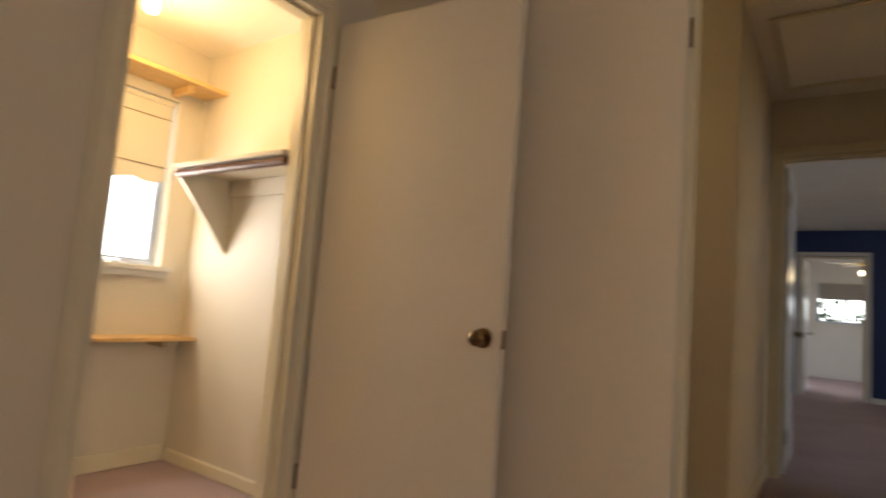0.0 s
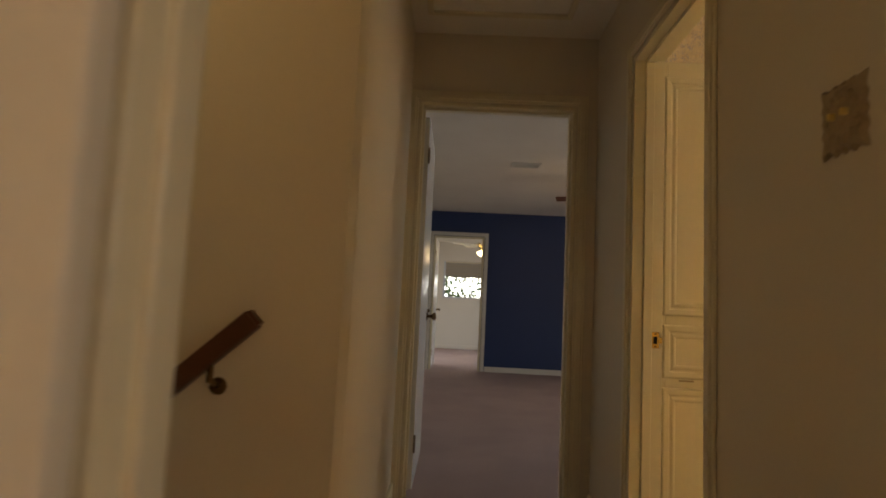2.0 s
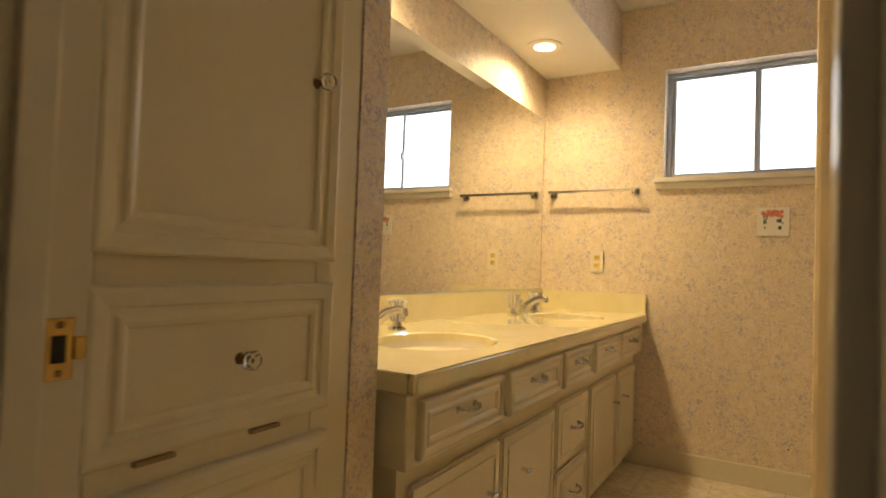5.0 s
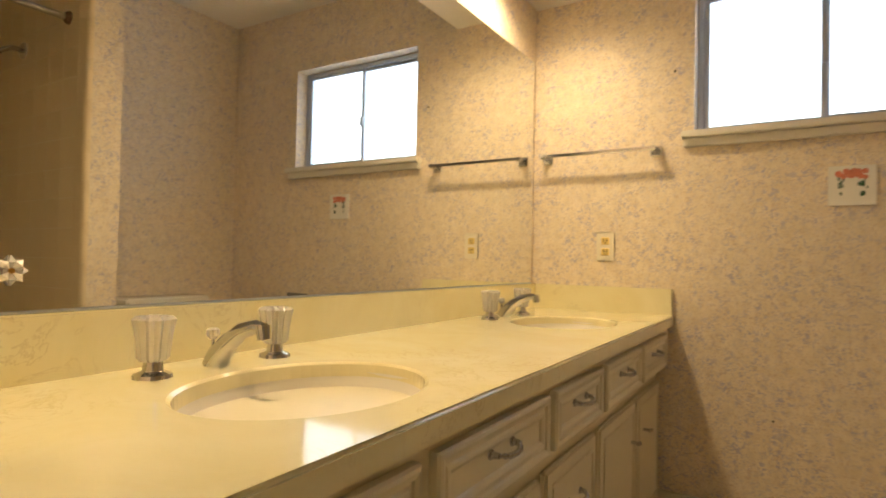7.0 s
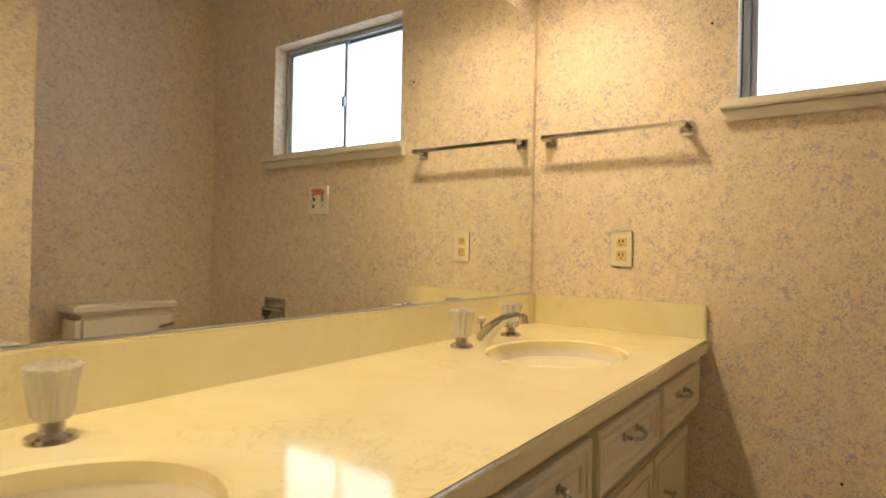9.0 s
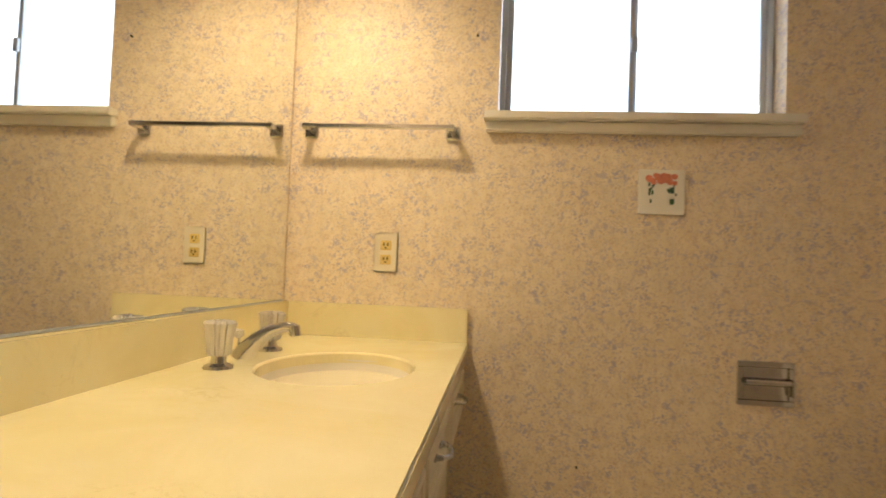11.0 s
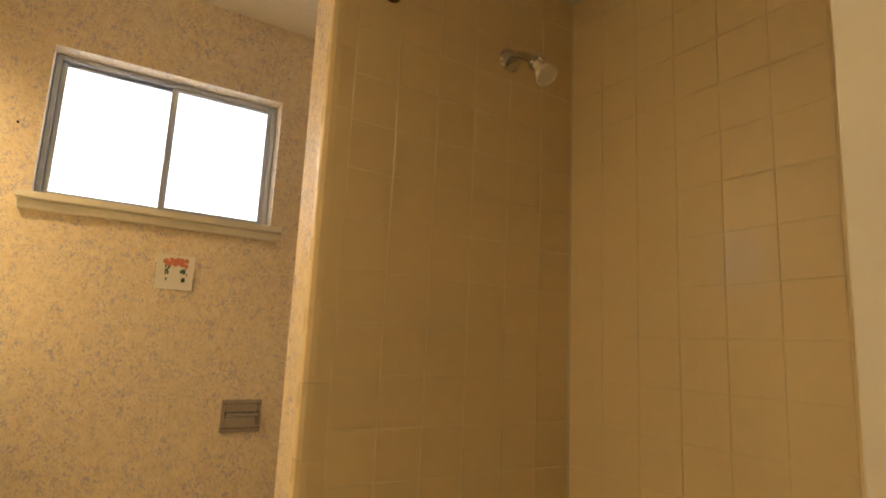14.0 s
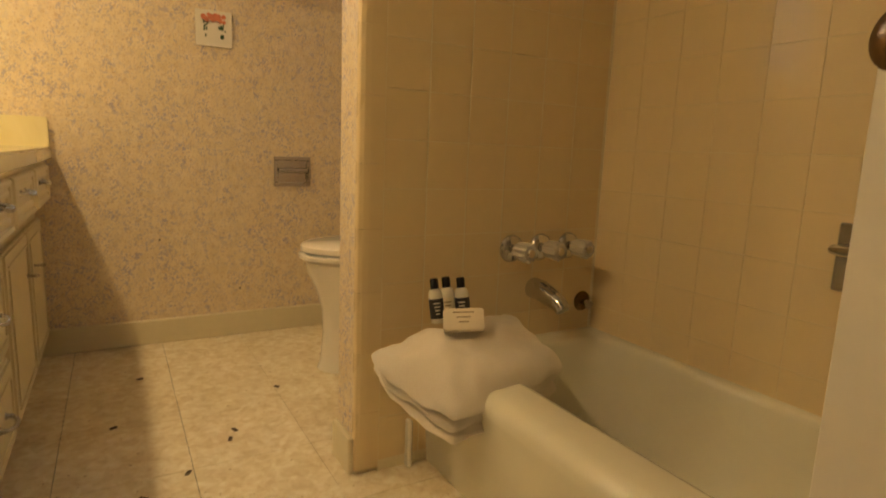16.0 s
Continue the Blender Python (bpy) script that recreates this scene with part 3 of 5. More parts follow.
def door(name, m, width, height, label, material, knob, knob_z=0.90, knob_label="", sides=(-1, 1)):
    """A flush door: hinge line at the origin, leaf along +x, both faces along y."""
    root = thing(name, m, label, "door", "", "structure")
    part("leaf", slab(0.003, width, -0.0175, 0.0175, 0.012, height, 0.003), material, root)
    for side in sides:
        part("door_knob", knob_mesh((width - 0.062, side * 0.0175, knob_z), (0, side, 0)), knob, root, knob_label, True)
    part("latch_plate", slab(width - 0.001, width + 0.0015, -0.011, 0.011, knob_z - 0.03, knob_z + 0.03), knob, root)
    for z in (0.2, 1.75):
        part("hinge", tube(bmesh.new(), [(0, -0.02, z), (0, -0.02, z + 0.09)], 0.006, 10), knob, root)
    return root


door("door_1", pose(-1.478, 1.412, 0, 0, 0, 4.5), 0.80, 2.015, "cream flush closet door standing open against the wall", M_DOOR, M_ANTIQUE, 0.83, knob_label="tarnished bronze knob")
door("door_6", pose(-0.178, 1.578, 0, 0, 0, 180), 0.80, 2.015, "cream flush hall door folded flat against the bedroom wall", M_DOOR, M_ANTIQUE, sides=(1,))
door("door_2", pose(0.950, 2.785, 0, 0, 0, -14.5), 0.525, 2.015, "cream flush bathroom door standing open before the tub", M_DOOR, M_ANTIQUE, knob_label="shiny aged bronze knob")
door("door_3", pose(-0.10, 4.235, 0, 0, 0, 90), 0.77, 2.015, "glossy white flush door opened into the blue bedroom", M_WDOOR, M_ANTIQUE, knob_label="dark bronze knob")
door("door_4", pose(-0.245, 10.07, 0, 0, 0, 88), 0.76, 2.015, "white flush door opened into the far room", M_WDOOR, M_ANTIQUE)
door("door_5", pose(-0.41, 7.57, 0, 0, 0, 80), 0.77, 2.015, "glossy white closet door standing nearly shut", M_WDOOR, M_ANTIQUE)


def strike(name, m, label):
    root = thing(name, m, label, "strike plate")
    part("plate", slab(-0.014, 0.014, -0.0012, 0.0012, -0.032, 0.032, 0.0008), M_BRASS, root)
    part("latch_hole", slab(-0.008, 0.006, -0.002, 0.0016, -0.014, 0.014), M_DARK, root)
    part("lip", slab(0.013, 0.026, -0.004, 0.001, -0.012, 0.012, 0.001), M_BRASS, root)
    for z in (-0.025, 0.025):
        part("screw", lathe(bmesh.new(), [(0.004, 0), (0.003, 0.0016)], aim((0, -0.0012, z), (0, -1, 0)), 12), M_ANTIQUE, root)
    return root


strike("strike_plate", pose(0.905, 3.4695, 0.88), "worn brass strike plate on the bathroom jamb")
strike("strike_plate", pose(0.6705, 1.650, 0.868, 0, 0, -90), "worn brass strike plate on the bedroom jamb")

# ---- hall things ----
plate = thing("switch_plate", pose(HALL_R - 0.001, 2.205, 1.362, 0, 0, -90), "ornate scalloped antique switch plate", "switch plate")
bm = bmesh.new()
ring0, ring1 = [], []
for k in range(96):
    a = 2 * math.pi * k / 96
    ca, sa = math.cos(a), math.sin(a)
    s = 1 / max(abs(ca), abs(sa))
    wob = 1 + 0.05 * math.cos(16 * a)
    ring0.append(bm.verts.new((0.060 * ca * s * wob, 0, 0.068 * sa * s * wob)))
    ring1.append(bm.verts.new((0.052 * ca * s * wob, -0.009, 0.060 * sa * s * wob)))
for k in range(96):
    bm.faces.new((ring0[k], ring0[(k + 1) % 96], ring1[(k + 1) % 96], ring1[k]))
bm.faces.new(ring1)
part("scalloped_plate", bm, M_CAST, plate)
for k in range(14):
    a = 2 * math.pi * k / 14
    part("raised_leaf", lathe(bmesh.new(), [(0.010, 0), (0.008, 0.003), (0.003, 0.005)], aim((0.042 * math.cos(a), -0.008, 0.046 * math.sin(a)), (0, -1, 0)), 10), M_CAST, plate)
for x in (-0.018, 0.018):
    part("toggle", slab(x - 0.004, x + 0.004, -0.022, -0.008, -0.002, 0.012, 0.002), M_ALMOND, plate)

oval = thing("wall_plaque", pose(0.892, 1.6195, 1.372), "small grey oval metal plaque on the cream wall", "wall plaque")
part("plate", lathe(bmesh.new(), [(0.056, 0), (0.056, 0.005), (0.048, 0.010), (0.004, 0.012)], aim((0, 0, 0), (0, -1, 0)) @ Matrix.Diagonal((1, 1.3, 1, 1)), 36), M_STEEL, oval, "", True)
part("rim", lathe(bmesh.new(), [(0.040, 0.010), (0.040, 0.015), (0.034, 0.015), (0.034, 0.010)], aim((0, 0, 0), (0, -1, 0)) @ Matrix.Diagonal((1, 1.3, 1, 1)), 36), M_CHROME, oval, "", True)

rail = thing("handrail", Matrix(), "dark stained wooden stair handrail on a metal bracket", "handrail")
ends = [Vector((-0.37, 2.515, 0.93)), Vector((-2.2, 2.515, -0.72))]
bm = slab(-0.5, 0.5, -0.018, 0.018, -0.024, 0.024, 0.004, 2)
d = ends[1] - ends[0]
bmesh.ops.transform(bm, verts=bm.verts, matrix=Matrix.Translation((ends[0] + ends[1]) / 2) @ Matrix.Rotation(math.atan2(-d.z, d.x), 4, "Y") @ Matrix.Diagonal((d.length, 1, 1, 1)))
part("rail", bm, M_WOOD, rail)
for f in (0.055, 0.5, 0.9):
    p = ends[0] + d * f
    br = part("bracket", tube(bmesh.new(), [p + Vector((0, 0, -0.03)), p + Vector((0, 0.0, -0.065)), p + Vector((0.0, 0.053, -0.085))], 0.008, 10), M_ANTIQUE, rail)
    part("rosette", lathe(bmesh.new(), [(0.022, 0), (0.02, 0.006), (0.008, 0.009)], aim(p + Vector((0, 0.0545, -0.085)), (0, -1, 0)), 18), M_ANTIQUE, br)


# ---- closet ----
def shelf_bracket(parent, x0, x1, y0, y1, z0, z1):
    bm = bmesh.new()
    a = [bm.verts.new(p) for p in ((x0, y1, z0), (x0, y1, z1), (x0, y0, z1))]
    b = [bm.verts.new(p) for p in ((x1, y1, z0), (x1, y1, z1), (x1, y0, z1))]
    bm.faces.new(a)
    bm.faces.new(b)
    for k in range(3):
        bm.faces.new((a[k], a[(k + 1) % 3], b[(k + 1) % 3], b[k]))
    return part("bracket", bm, M_WALL, parent)


hang = thing("closet_shelf", Matrix(), "painted closet shelf with a wooden hanging rod on a sloped bracket", "closet shelf")
part("board", slab(-2.42, -1.63, 1.30, 1.619, 1.475, 1.495, 0.003), M_WALL, hang)
part("rod", tube(bmesh.new(), [(-2.41, 1.325, 1.452), (-1.63, 1.325, 1.452)], 0.019), M_WOOD, hang)
part("cleat", slab(-2.40, -1.63, 1.60, 1.619, 1.39, 1.475, 0.002), M_WALL, hang)
shelf_bracket(hang, -2.42, -2.40, 1.30, 1.619, 1.09, 1.475)
high = thing("wooden_shelf", Matrix(), "bare pine shelf on brackets above the closet window", "shelf")
part("board", slab(-2.739, -2.53, 0.3, 1.615, 1.955, 1.98, 0.003), M_PINE, high)
for y in (0.6, 1.0, 1.42):
    part("bracket", slab(-2.739, -2.57, y, y + 0.022, 1.915, 1.955, 0.003), M_PINE, high)
low = thing("wooden_shelf", Matrix(), "bare pine counter shelf below the closet window", "shelf")
part("board", slab(-2.739, -2.57, -0.35, 1.615, 0.635, 0.655, 0.003), M_PINE, low)
part("bracket", slab(-2.739, -2.59, 1.45, 1.47, 0.605, 0.635, 0.002), M_CAST, low)
part("bracket", slab(-2.739, -2.59, 0.2, 0.22, 0.605, 0.635, 0.002), M_CAST, low)
bulb = thing("ceiling_light", pose(-2.2, 1.0, 2.21), "bare bulb on a porcelain holder in the closet", "ceiling light")
part("holder", lathe(bmesh.new(), [(0.06, 0), (0.055, -0.03), (0.03, -0.07)], None, 24), M_PORC, bulb)
part("bulb", lathe(bmesh.new(), [(0.014, -0.072), (0.024, -0.10), (0.030, -0.125), (0.024, -0.15), (0.006, -0.162)], None, 20), M_GLOBE, bulb, "", True)


# ---- ceiling fixtures ----
def vent(name, x, y, label):
    root = thing(name, pose(x, y, CEIL), label, "ceiling vent")
    part("backing", slab(-0.13, 0.13, -0.07, 0.07, -0.003, -0.001), M_DARK, root)
    bm = bmesh.new()
    for a, b, c, d in ((-0.15, 0.15, -0.09, -0.07), (-0.15, 0.15, 0.07, 0.09), (-0.15, -0.13, -0.07, 0.07), (0.13, 0.15, -0.07, 0.07)):
        box(bm, a, b, c, d, -0.012, -0.001, 0.002)
    part("frame", bm, M_WHITEWALL, root)
    for k in range(6):
        part("slat", slab(-0.13, 0.13, -0.060 + 0.024 * k, -0.054 + 0.024 * k, -0.010, -0.004, 0.001), M_WHITEWALL, root)


vent("ceiling_vent", 0.757, 6.86, "white louvred ceiling vent")


def fan(name, x, y, top, label, metal, blade_mat, turn):
    root = thing(name, pose(x, y, top, 0, 0, turn), label, "ceiling fan")
    part("canopy", lathe(bmesh.new(), [(0.07, -0.001), (0.065, -0.03), (0.02, -0.06)], None, 24), metal, root, "", True)
    part("rod", tube(bmesh.new(), [(0, 0, -0.05), (0, 0, -0.20)], 0.011), metal, root)
    part("motor", lathe(bmesh.new(), [(0.03, -0.19), (0.10, -0.21), (0.12, -0.25), (0.11, -0.29), (0.05, -0.31)], None, 28), metal, root, "", True)
    for k in range(5):
        a = pose(0, 0, 0, 0, 0, 72 * k)
        arm = slab(0.10, 0.20, -0.015, 0.015, -0.262, -0.256, 0.002)
        bmesh.ops.transform(arm, verts=arm.verts, matrix=a)
        blade = part("blade_iron", arm, metal, root)
        bm = slab(0.18, 0.62, -0.06, 0.06, -0.003, 0.003, 0.002)
        bmesh.ops.transform(bm, verts=bm.verts, matrix=a @ Matrix.Translation((0, 0, -0.25)) @ Matrix.Rotation(radians(12), 4, "X"))
        part("blade", bm, blade_mat, root)
    part("fitter", lathe(bmesh.new(), [(0.05, -0.31), (0.06, -0.34), (0.05, -0.36)], None, 24), metal, root, "", True)
    part("globe", lathe(bmesh.new(), [(0.05, -0.36), (0.10, -0.375), (0.125, -0.40), (0.11, -0.44), (0.06, -0.47), (0.01, -0.48)], None, 28), M_GLOBE, root, "lit frosted glass bowl", True)


fan("ceiling_fan", 1.75, 7.15, CEIL, "ceiling fan with a lit bowl in the blue bedroom", M_ANTIQUE, M_WOOD, 20)
fan("ceiling_fan", 0.62, 12.3, CEIL, "brass ceiling fan with a lit white glass bowl", M_BRASS, M_WHITEWALL, 50)


def downlight(x, label):
    root = thing("recessed_light", pose(x, 3.85, 2.077), label, "recessed light", "lights above the vanity")
    part("trim_ring", lathe(bmesh.new(), [(0.055, -0.001), (0.085, -0.001), (0.085, -0.005), (0.060, -0.010), (0.055, -0.008)], None, 32), M_CEIL, root, "", True)
    part("lens", lathe(bmesh.new(), [(0.055, -0.002), (0.05, -0.008), (0.02, -0.012)], None, 28), M_LENS, root, "lit frosted lens", True)


downlight(3.2, "round recessed downlight, lit, in the soffit")
downlight(1.95, "round recessed downlight, lit, in the soffit")


# ---- cabinets ----
def strip(nm, parent, x0, x1, y0, y1, z0, z1, bevel):
    part(nm, slab(x0, x1, y0, y1, z0, z1, bevel, 2), M_CAB, parent)


def panel_front(nm, parent, x0, x1, y, z0, z1, r=0.030, out=0.018):
    """A slab front with a thin bead round it; the face looks towards -y."""
    d = part(nm, slab(x0, x1, y - out, y, z0, z1, 0.006, 2), M_CAB, parent)
    for a, b, c, e in ((x0 + r, x1 - r, z0 + r, z0 + r + 0.010), (x0 + r, x1 - r, z1 - r - 0.010, z1 - r), (x0 + r, x0 + r + 0.010, z0 + r + 0.010, z1 - r - 0.010), (x1 - r - 0.010, x1 - r, z0 + r + 0.010, z1 - r - 0.010)):
        strip("bead", d, a, b, y - out - 0.004, y - out + 0.002, c, e, 0.003)
    return d


def framed_front(nm, parent, x0, x1, y, z0, z1, w=0.036):
    """A front whose mitred frame slopes down to a bead round a sunk panel; the face looks towards -y."""
    d = part(nm, slab(x0 + 0.004, x1 - 0.004, y - 0.0095, y - 0.0005, z0 + 0.004, z1 - 0.004), M_CAB, parent)
    bm, prev, first = bmesh.new(), None, None
    for inset, out in ((0.0, 0.0005), (0.0, 0.013), (0.003, 0.0175), (0.008, 0.019), (w * 0.62, 0.0165), (w * 0.70, 0.0125), (w * 0.86, 0.0120),
                       (w, 0.0150), (w + 0.005, 0.0155), (w + 0.011, 0.0130), (w + 0.014, 0.0092)):
        ring = [bm.verts.new((a, y - out, c)) for a, c in ((x0 + inset, z0 + inset), (x1 - inset, z0 + inset), (x1 - inset, z1 - inset), (x0 + inset, z1 - inset))]
        if prev:
            for k in range(4):
                bm.faces.new((prev[k], prev[(k + 1) % 4], ring[(k + 1) % 4], ring[k]))
        prev, first = ring, first or ring
    for k in range(4):
        bm.faces.new((prev[k], prev[(k + 1) % 4], first[(k + 1) % 4], first[k]))
    part("moulding", bm, M_CAB, d)
    return d


def pull(parent, x, y, z, w=0.040):
    """A twisted chrome bail pull."""
    bm = bmesh.new()
    pts, rad = [], []
    for k in range(33):
        f = k / 32 * 2 - 1
        pts.append((x + w * f, y - 0.026 + 0.016 * f * f * abs(f), z + 0.004 * f * f))
        rad.append(0.0042 + 0.0013 * math.sin(k * 1.7))
    tube(bm, pts, rad, 10)
    for s in (-1, 1):
        tube(bm, [(x + s * w, y + 0.001, z + 0.004), (x + s * w, y - 0.016, z + 0.004)], [0.007, 0.0045], 12)
        lathe(bm, [(0.009, 0), (0.008, 0.003), (0.004, 0.004)], aim((x + s * w, y, z + 0.004), (0, -1, 0)), 14)
    return part("handle", bm, M_CHROME, parent, "chrome rope-twist pull", True)


def tee(parent, x, y, z):
    bm = tube(bmesh.new(), [(x, y + 0.001, z), (x, y - 0.022, z)], [0.006, 0.0045], 12)
    tube(bm, [(x - 0.017, y - 0.024, z), (x, y - 0.026, z), (x + 0.017, y - 0.024, z)], [0.004, 0.006, 0.004], 12)
    return part("handle", bm, M_CHROME, parent, "chrome knob", True)


def crystal(parent, x, y, z):
    part("handle_stem", lathe(bmesh.new(), [(0.009, 0), (0.006, 0.004), (0.005, 0.014)], aim((x, y, z), (0, -1, 0)), 16), M_ANTIQUE, parent, "chrome stem", True)
    k = part("crystal_knob", lathe(bmesh.new(), [(0.008, 0.014), (0.0145, 0.020), (0.0150, 0.030), (0.010, 0.036)], aim((x, y, z), (0, -1, 0)), 24, 8, 0.1), M_CRYSTAL, parent, "faceted clear knob")
    return k


linen = thing("linen_cabinet", Matrix(), "tall ivory painted linen cabinet with panelled doors", "cabinet")
part("body", slab(0.935, 1.428, 3.545, NORTH - 0.003, 0.0, 2.058), M_CAB, linen)
bm = bmesh.new()
for a, b, c, d in ((0.933, 0.962, 0, 2.058), (1.330, 1.428, 0, 2.058), (0.962, 1.330, 0.925, 0.990), (0.962, 1.330, 0.670, 0.740), (0.962, 1.330, 0.0, 0.10), (0.962, 1.330, 1.97, 2.058)):
    box(bm, a, b, 3.522, 3.546, c, d, 0.002)
part("face_frame", bm, M_CAB, linen)
for nm, z0, z1, kx, kz in (("cabinet_door", 0.980, 1.985, 1.303, 1.279), ("hamper_door", 0.729, 0.943, 1.170, 0.834), ("cabinet_door", 0.09, 0.690, 1.298, 0.546)):
    d = framed_front(nm, linen, 0.948, 1.360, 3.522, z0, z1, 0.040)
    crystal(d, kx, 3.5125, kz)
for x in (1.02, 1.20):
    part("hinge_leaf", slab(x, x + 0.055, 3.513, 3.522, 0.717, 0.723), M_CAST, linen)
for z in (1.10, 1.86, 0.20, 0.60):
    part("hinge_leaf", slab(0.944, 0.952, 3.509, 3.5215, z, z + 0.055, 0.001), M_TRIM, linen)

V0, V1, VF = 1.528, EAST - 0.003, 3.455
vanity = thing("vanity_cabinet", Matrix(), "long ivory painted vanity cabinet with drawers and doors", "vanity cabinet")
part("body", slab(V0 + 0.03, V1, 3.496, NORTH - 0.003, 0.075, 0.5755), M_CAB, vanity)
part("toe_board", slab(V0 + 0.03, V1, 3.54, 3.56, 0.001, 0.075), M_CAB, vanity)
part("apron", slab(V0, V1, VF, NORTH - 0.003, 0.576, 0.7255, 0.003), M_CAB, vanity)
for x0, x1 in ((1.560, 1.945), (1.985, 2.390), (2.425, 2.750), (2.785, 3.165), (3.205, 3.580)):
    d = framed_front("drawer_front", vanity, x0, x1, VF, 0.593, 0.711, 0.026)
    pull(d, (x0 + x1) / 2, VF - 0.010, 0.660)
for x0, x1, kx in ((1.590, 2.018, 1.948), (2.035, 2.450, 2.170), (2.866, 3.270, 3.215), (3.280, 3.655, 3.385)):
    d = panel_front("cabinet_door", vanity, x0, x1, 3.496, 0.085, 0.523)
    tee(d, kx, 3.478, 0.400)
for z0, z1 in ((0.085, 0.285), (0.305, 0.526)):
    d = panel_front("drawer_front", vanity, 2.479, 2.828, 3.496, z0, z1)
    pull(d, 2.66, 3.478, (z0 + z1) / 2)


# ---- countertop with two oval basins ----
def oval_ring(bm, cx, cy, a, b, z, n=64):
    return [bm.verts.new((cx + a * math.cos(2 * math.pi * k / n), cy + b * math.sin(2 * math.pi * k / n), z)) for k in range(n)]


def bridge(bm, r, s):
    for k in range(len(r)):
        bm.faces.new((r[k], r[(k + 1) % len(r)], s[(k + 1) % len(s)], s[k]))


SINKS = ((1.990, 3.678), (3.165, 3.690))
SA, SB = 0.212, 0.170
top = thing("countertop", Matrix(), "glossy cream cultured marble countertop with splash boards", "countertop")
bm = bmesh.new()
x0, x1, y0, y1 = V0 - 0.008, EAST - 0.002, 3.435, NORTH - 0.018
split = 2.515
for (cx, cy), a, b in ((SINKS[0], x0, split), (SINKS[1], split, x1)):
    hole = oval_ring(bm, cx, cy, SA, SB, 0.77)
    n = len(hole)
    outer = []
    for k in range(n):
        ca, sa = math.cos(2 * math.pi * k / n), math.sin(2 * math.pi * k / n)
        tx = ((b - cx) if ca > 0 else (cx - a)) / max(abs(ca), 1e-6)
        ty = ((y1 - cy) if sa > 0 else (cy - y0)) / max(abs(sa), 1e-6)
        t = min(tx, ty)
        outer.append(bm.verts.new((cx + ca * t, cy + sa * t, 0.77)))
    for q in ((a, y0), (b, y0), (a, y1), (b, y1)):
        near = min(outer, key=lambda v: (v.co.x - q[0]) ** 2 + (v.co.y - q[1]) ** 2)
        near.co.x, near.co.y = q
    bridge(bm, outer, hole)
    lip = oval_ring(bm, cx, cy, SA - 0.006, SB - 0.006, 0.766)
    low = oval_ring(bm, cx, cy, SA - 0.008, SB - 0.008, 0.744)
    bridge(bm, hole, lip)
    bridge(bm, lip, low)
part("slab", bm, M_MARBLE, top)
bm = bmesh.new()
box(bm, x0, x1, y0 - 0.003, y0 + 0.02, 0.728, 0.7695, 0.006, 3)
box(bm, x0 - 0.0005, x0 + 0.02, y0 + 0.02, y1, 0.728, 0.7695, 0.003)
part("front_edge", bm, M_MARBLE, top)
part("back_splash", slab(x0, x1, NORTH - 0.020, NORTH - 0.001, 0.766, 0.873, 0.004, 2), M_MARBLE, top)
part("side_splash", slab(EAST - 0.021, EAST - 0.001, 3.436, NORTH - 0.021, 0.766, 0.873, 0.004, 2), M_MARBLE, top)
for cx, cy in SINKS:
    sink = thing("sink_basin", Matrix(), "white oval undermount basin", "sink", "basins in the countertop")
    bm = bmesh.new()
    prev = None
    for f, z in ((0.965, 0.752), (0.962, 0.742), (0.95, 0.735), (0.92, 0.71), (0.82, 0.67), (0.66, 0.635), (0.42, 0.612), (0.16, 0.602), (0.10, 0.600)):
        r = oval_ring(bm, cx, cy, SA * f, SB * f, z)
        if prev:
            bridge(bm, prev, r)
        prev = r
    bm.faces.new(prev)
    part("bowl", bm, M_PORC, sink, "", True)
    part("drain", lathe(bmesh.new(), [(0.022, 0), (0.021, 0.003), (0.012, 0.002), (0.008, 0.006)], pose(cx, cy, 0.6005), 20), M_CHROME, sink, "", True)


def faucet(xl, xr, y, label):
    root = thing("faucet", Matrix(), label, "faucet", "faucets on the countertop")
    xm = (xl + xr) / 2
    for x in (xl, xr):
        b = part("valve_base", lathe(bmesh.new(), [(0.030, 0.0), (0.029, 0.006), (0.016, 0.011), (0.014, 0.026)], pose(x, y, 0.770), 24), M_CHROME, root, "", True)
        part("fluted_handle", lathe(bmesh.new(), [(0.020, 0.026), (0.025, 0.032), (0.027, 0.055), (0.031, 0.080), (0.034, 0.092), (0.028, 0.097), (0.022, 0.090)], pose(x, y, 0.770), 72, 12, 0.20), M_ACRYL, b, "clear fluted acrylic handle", True)
        part("stem", tube(bmesh.new(), [(x, y, 0.79), (x, y, 0.848)], 0.006), M_CHROME, b)
    bm = bmesh.new()
    pts = [(xm, y + 0.012, 0.768), (xm, y + 0.004, 0.785), (xm, y - 0.020, 0.812), (xm, y - 0.055, 0.836), (xm, y - 0.09, 0.846), (xm, y - 0.112, 0.844)]
    tube(bm, pts, [0.026, 0.024, 0.018, 0.0145, 0.012, 0.011], 18)
    for v in bm.verts:
        v.co.x = xm + (v.co.x - xm) * 0.85
    part("spout", bm, M_CHROME, root, "", True)
    part("aerator", tube(bmesh.new(), [(xm, y - 0.108, 0.850), (xm, y - 0.112, 0.826)], [0.0125, 0.0115], 16), M_CHROME, root, "", True)
    part("lift_rod", tube(bmesh.new(), [(xm, y + 0.022, 0.77), (xm, y + 0.022, 0.815)], 0.003, 8), M_CHROME, root)
    part("lift_knob", lathe(bmesh.new(), [(0.006, 0.815), (0.012, 0.822), (0.012, 0.832), (0.006, 0.836)], pose(xm, y + 0.022, 0), 24, 8, 0.12), M_ACRYL, root, "clear lift knob")


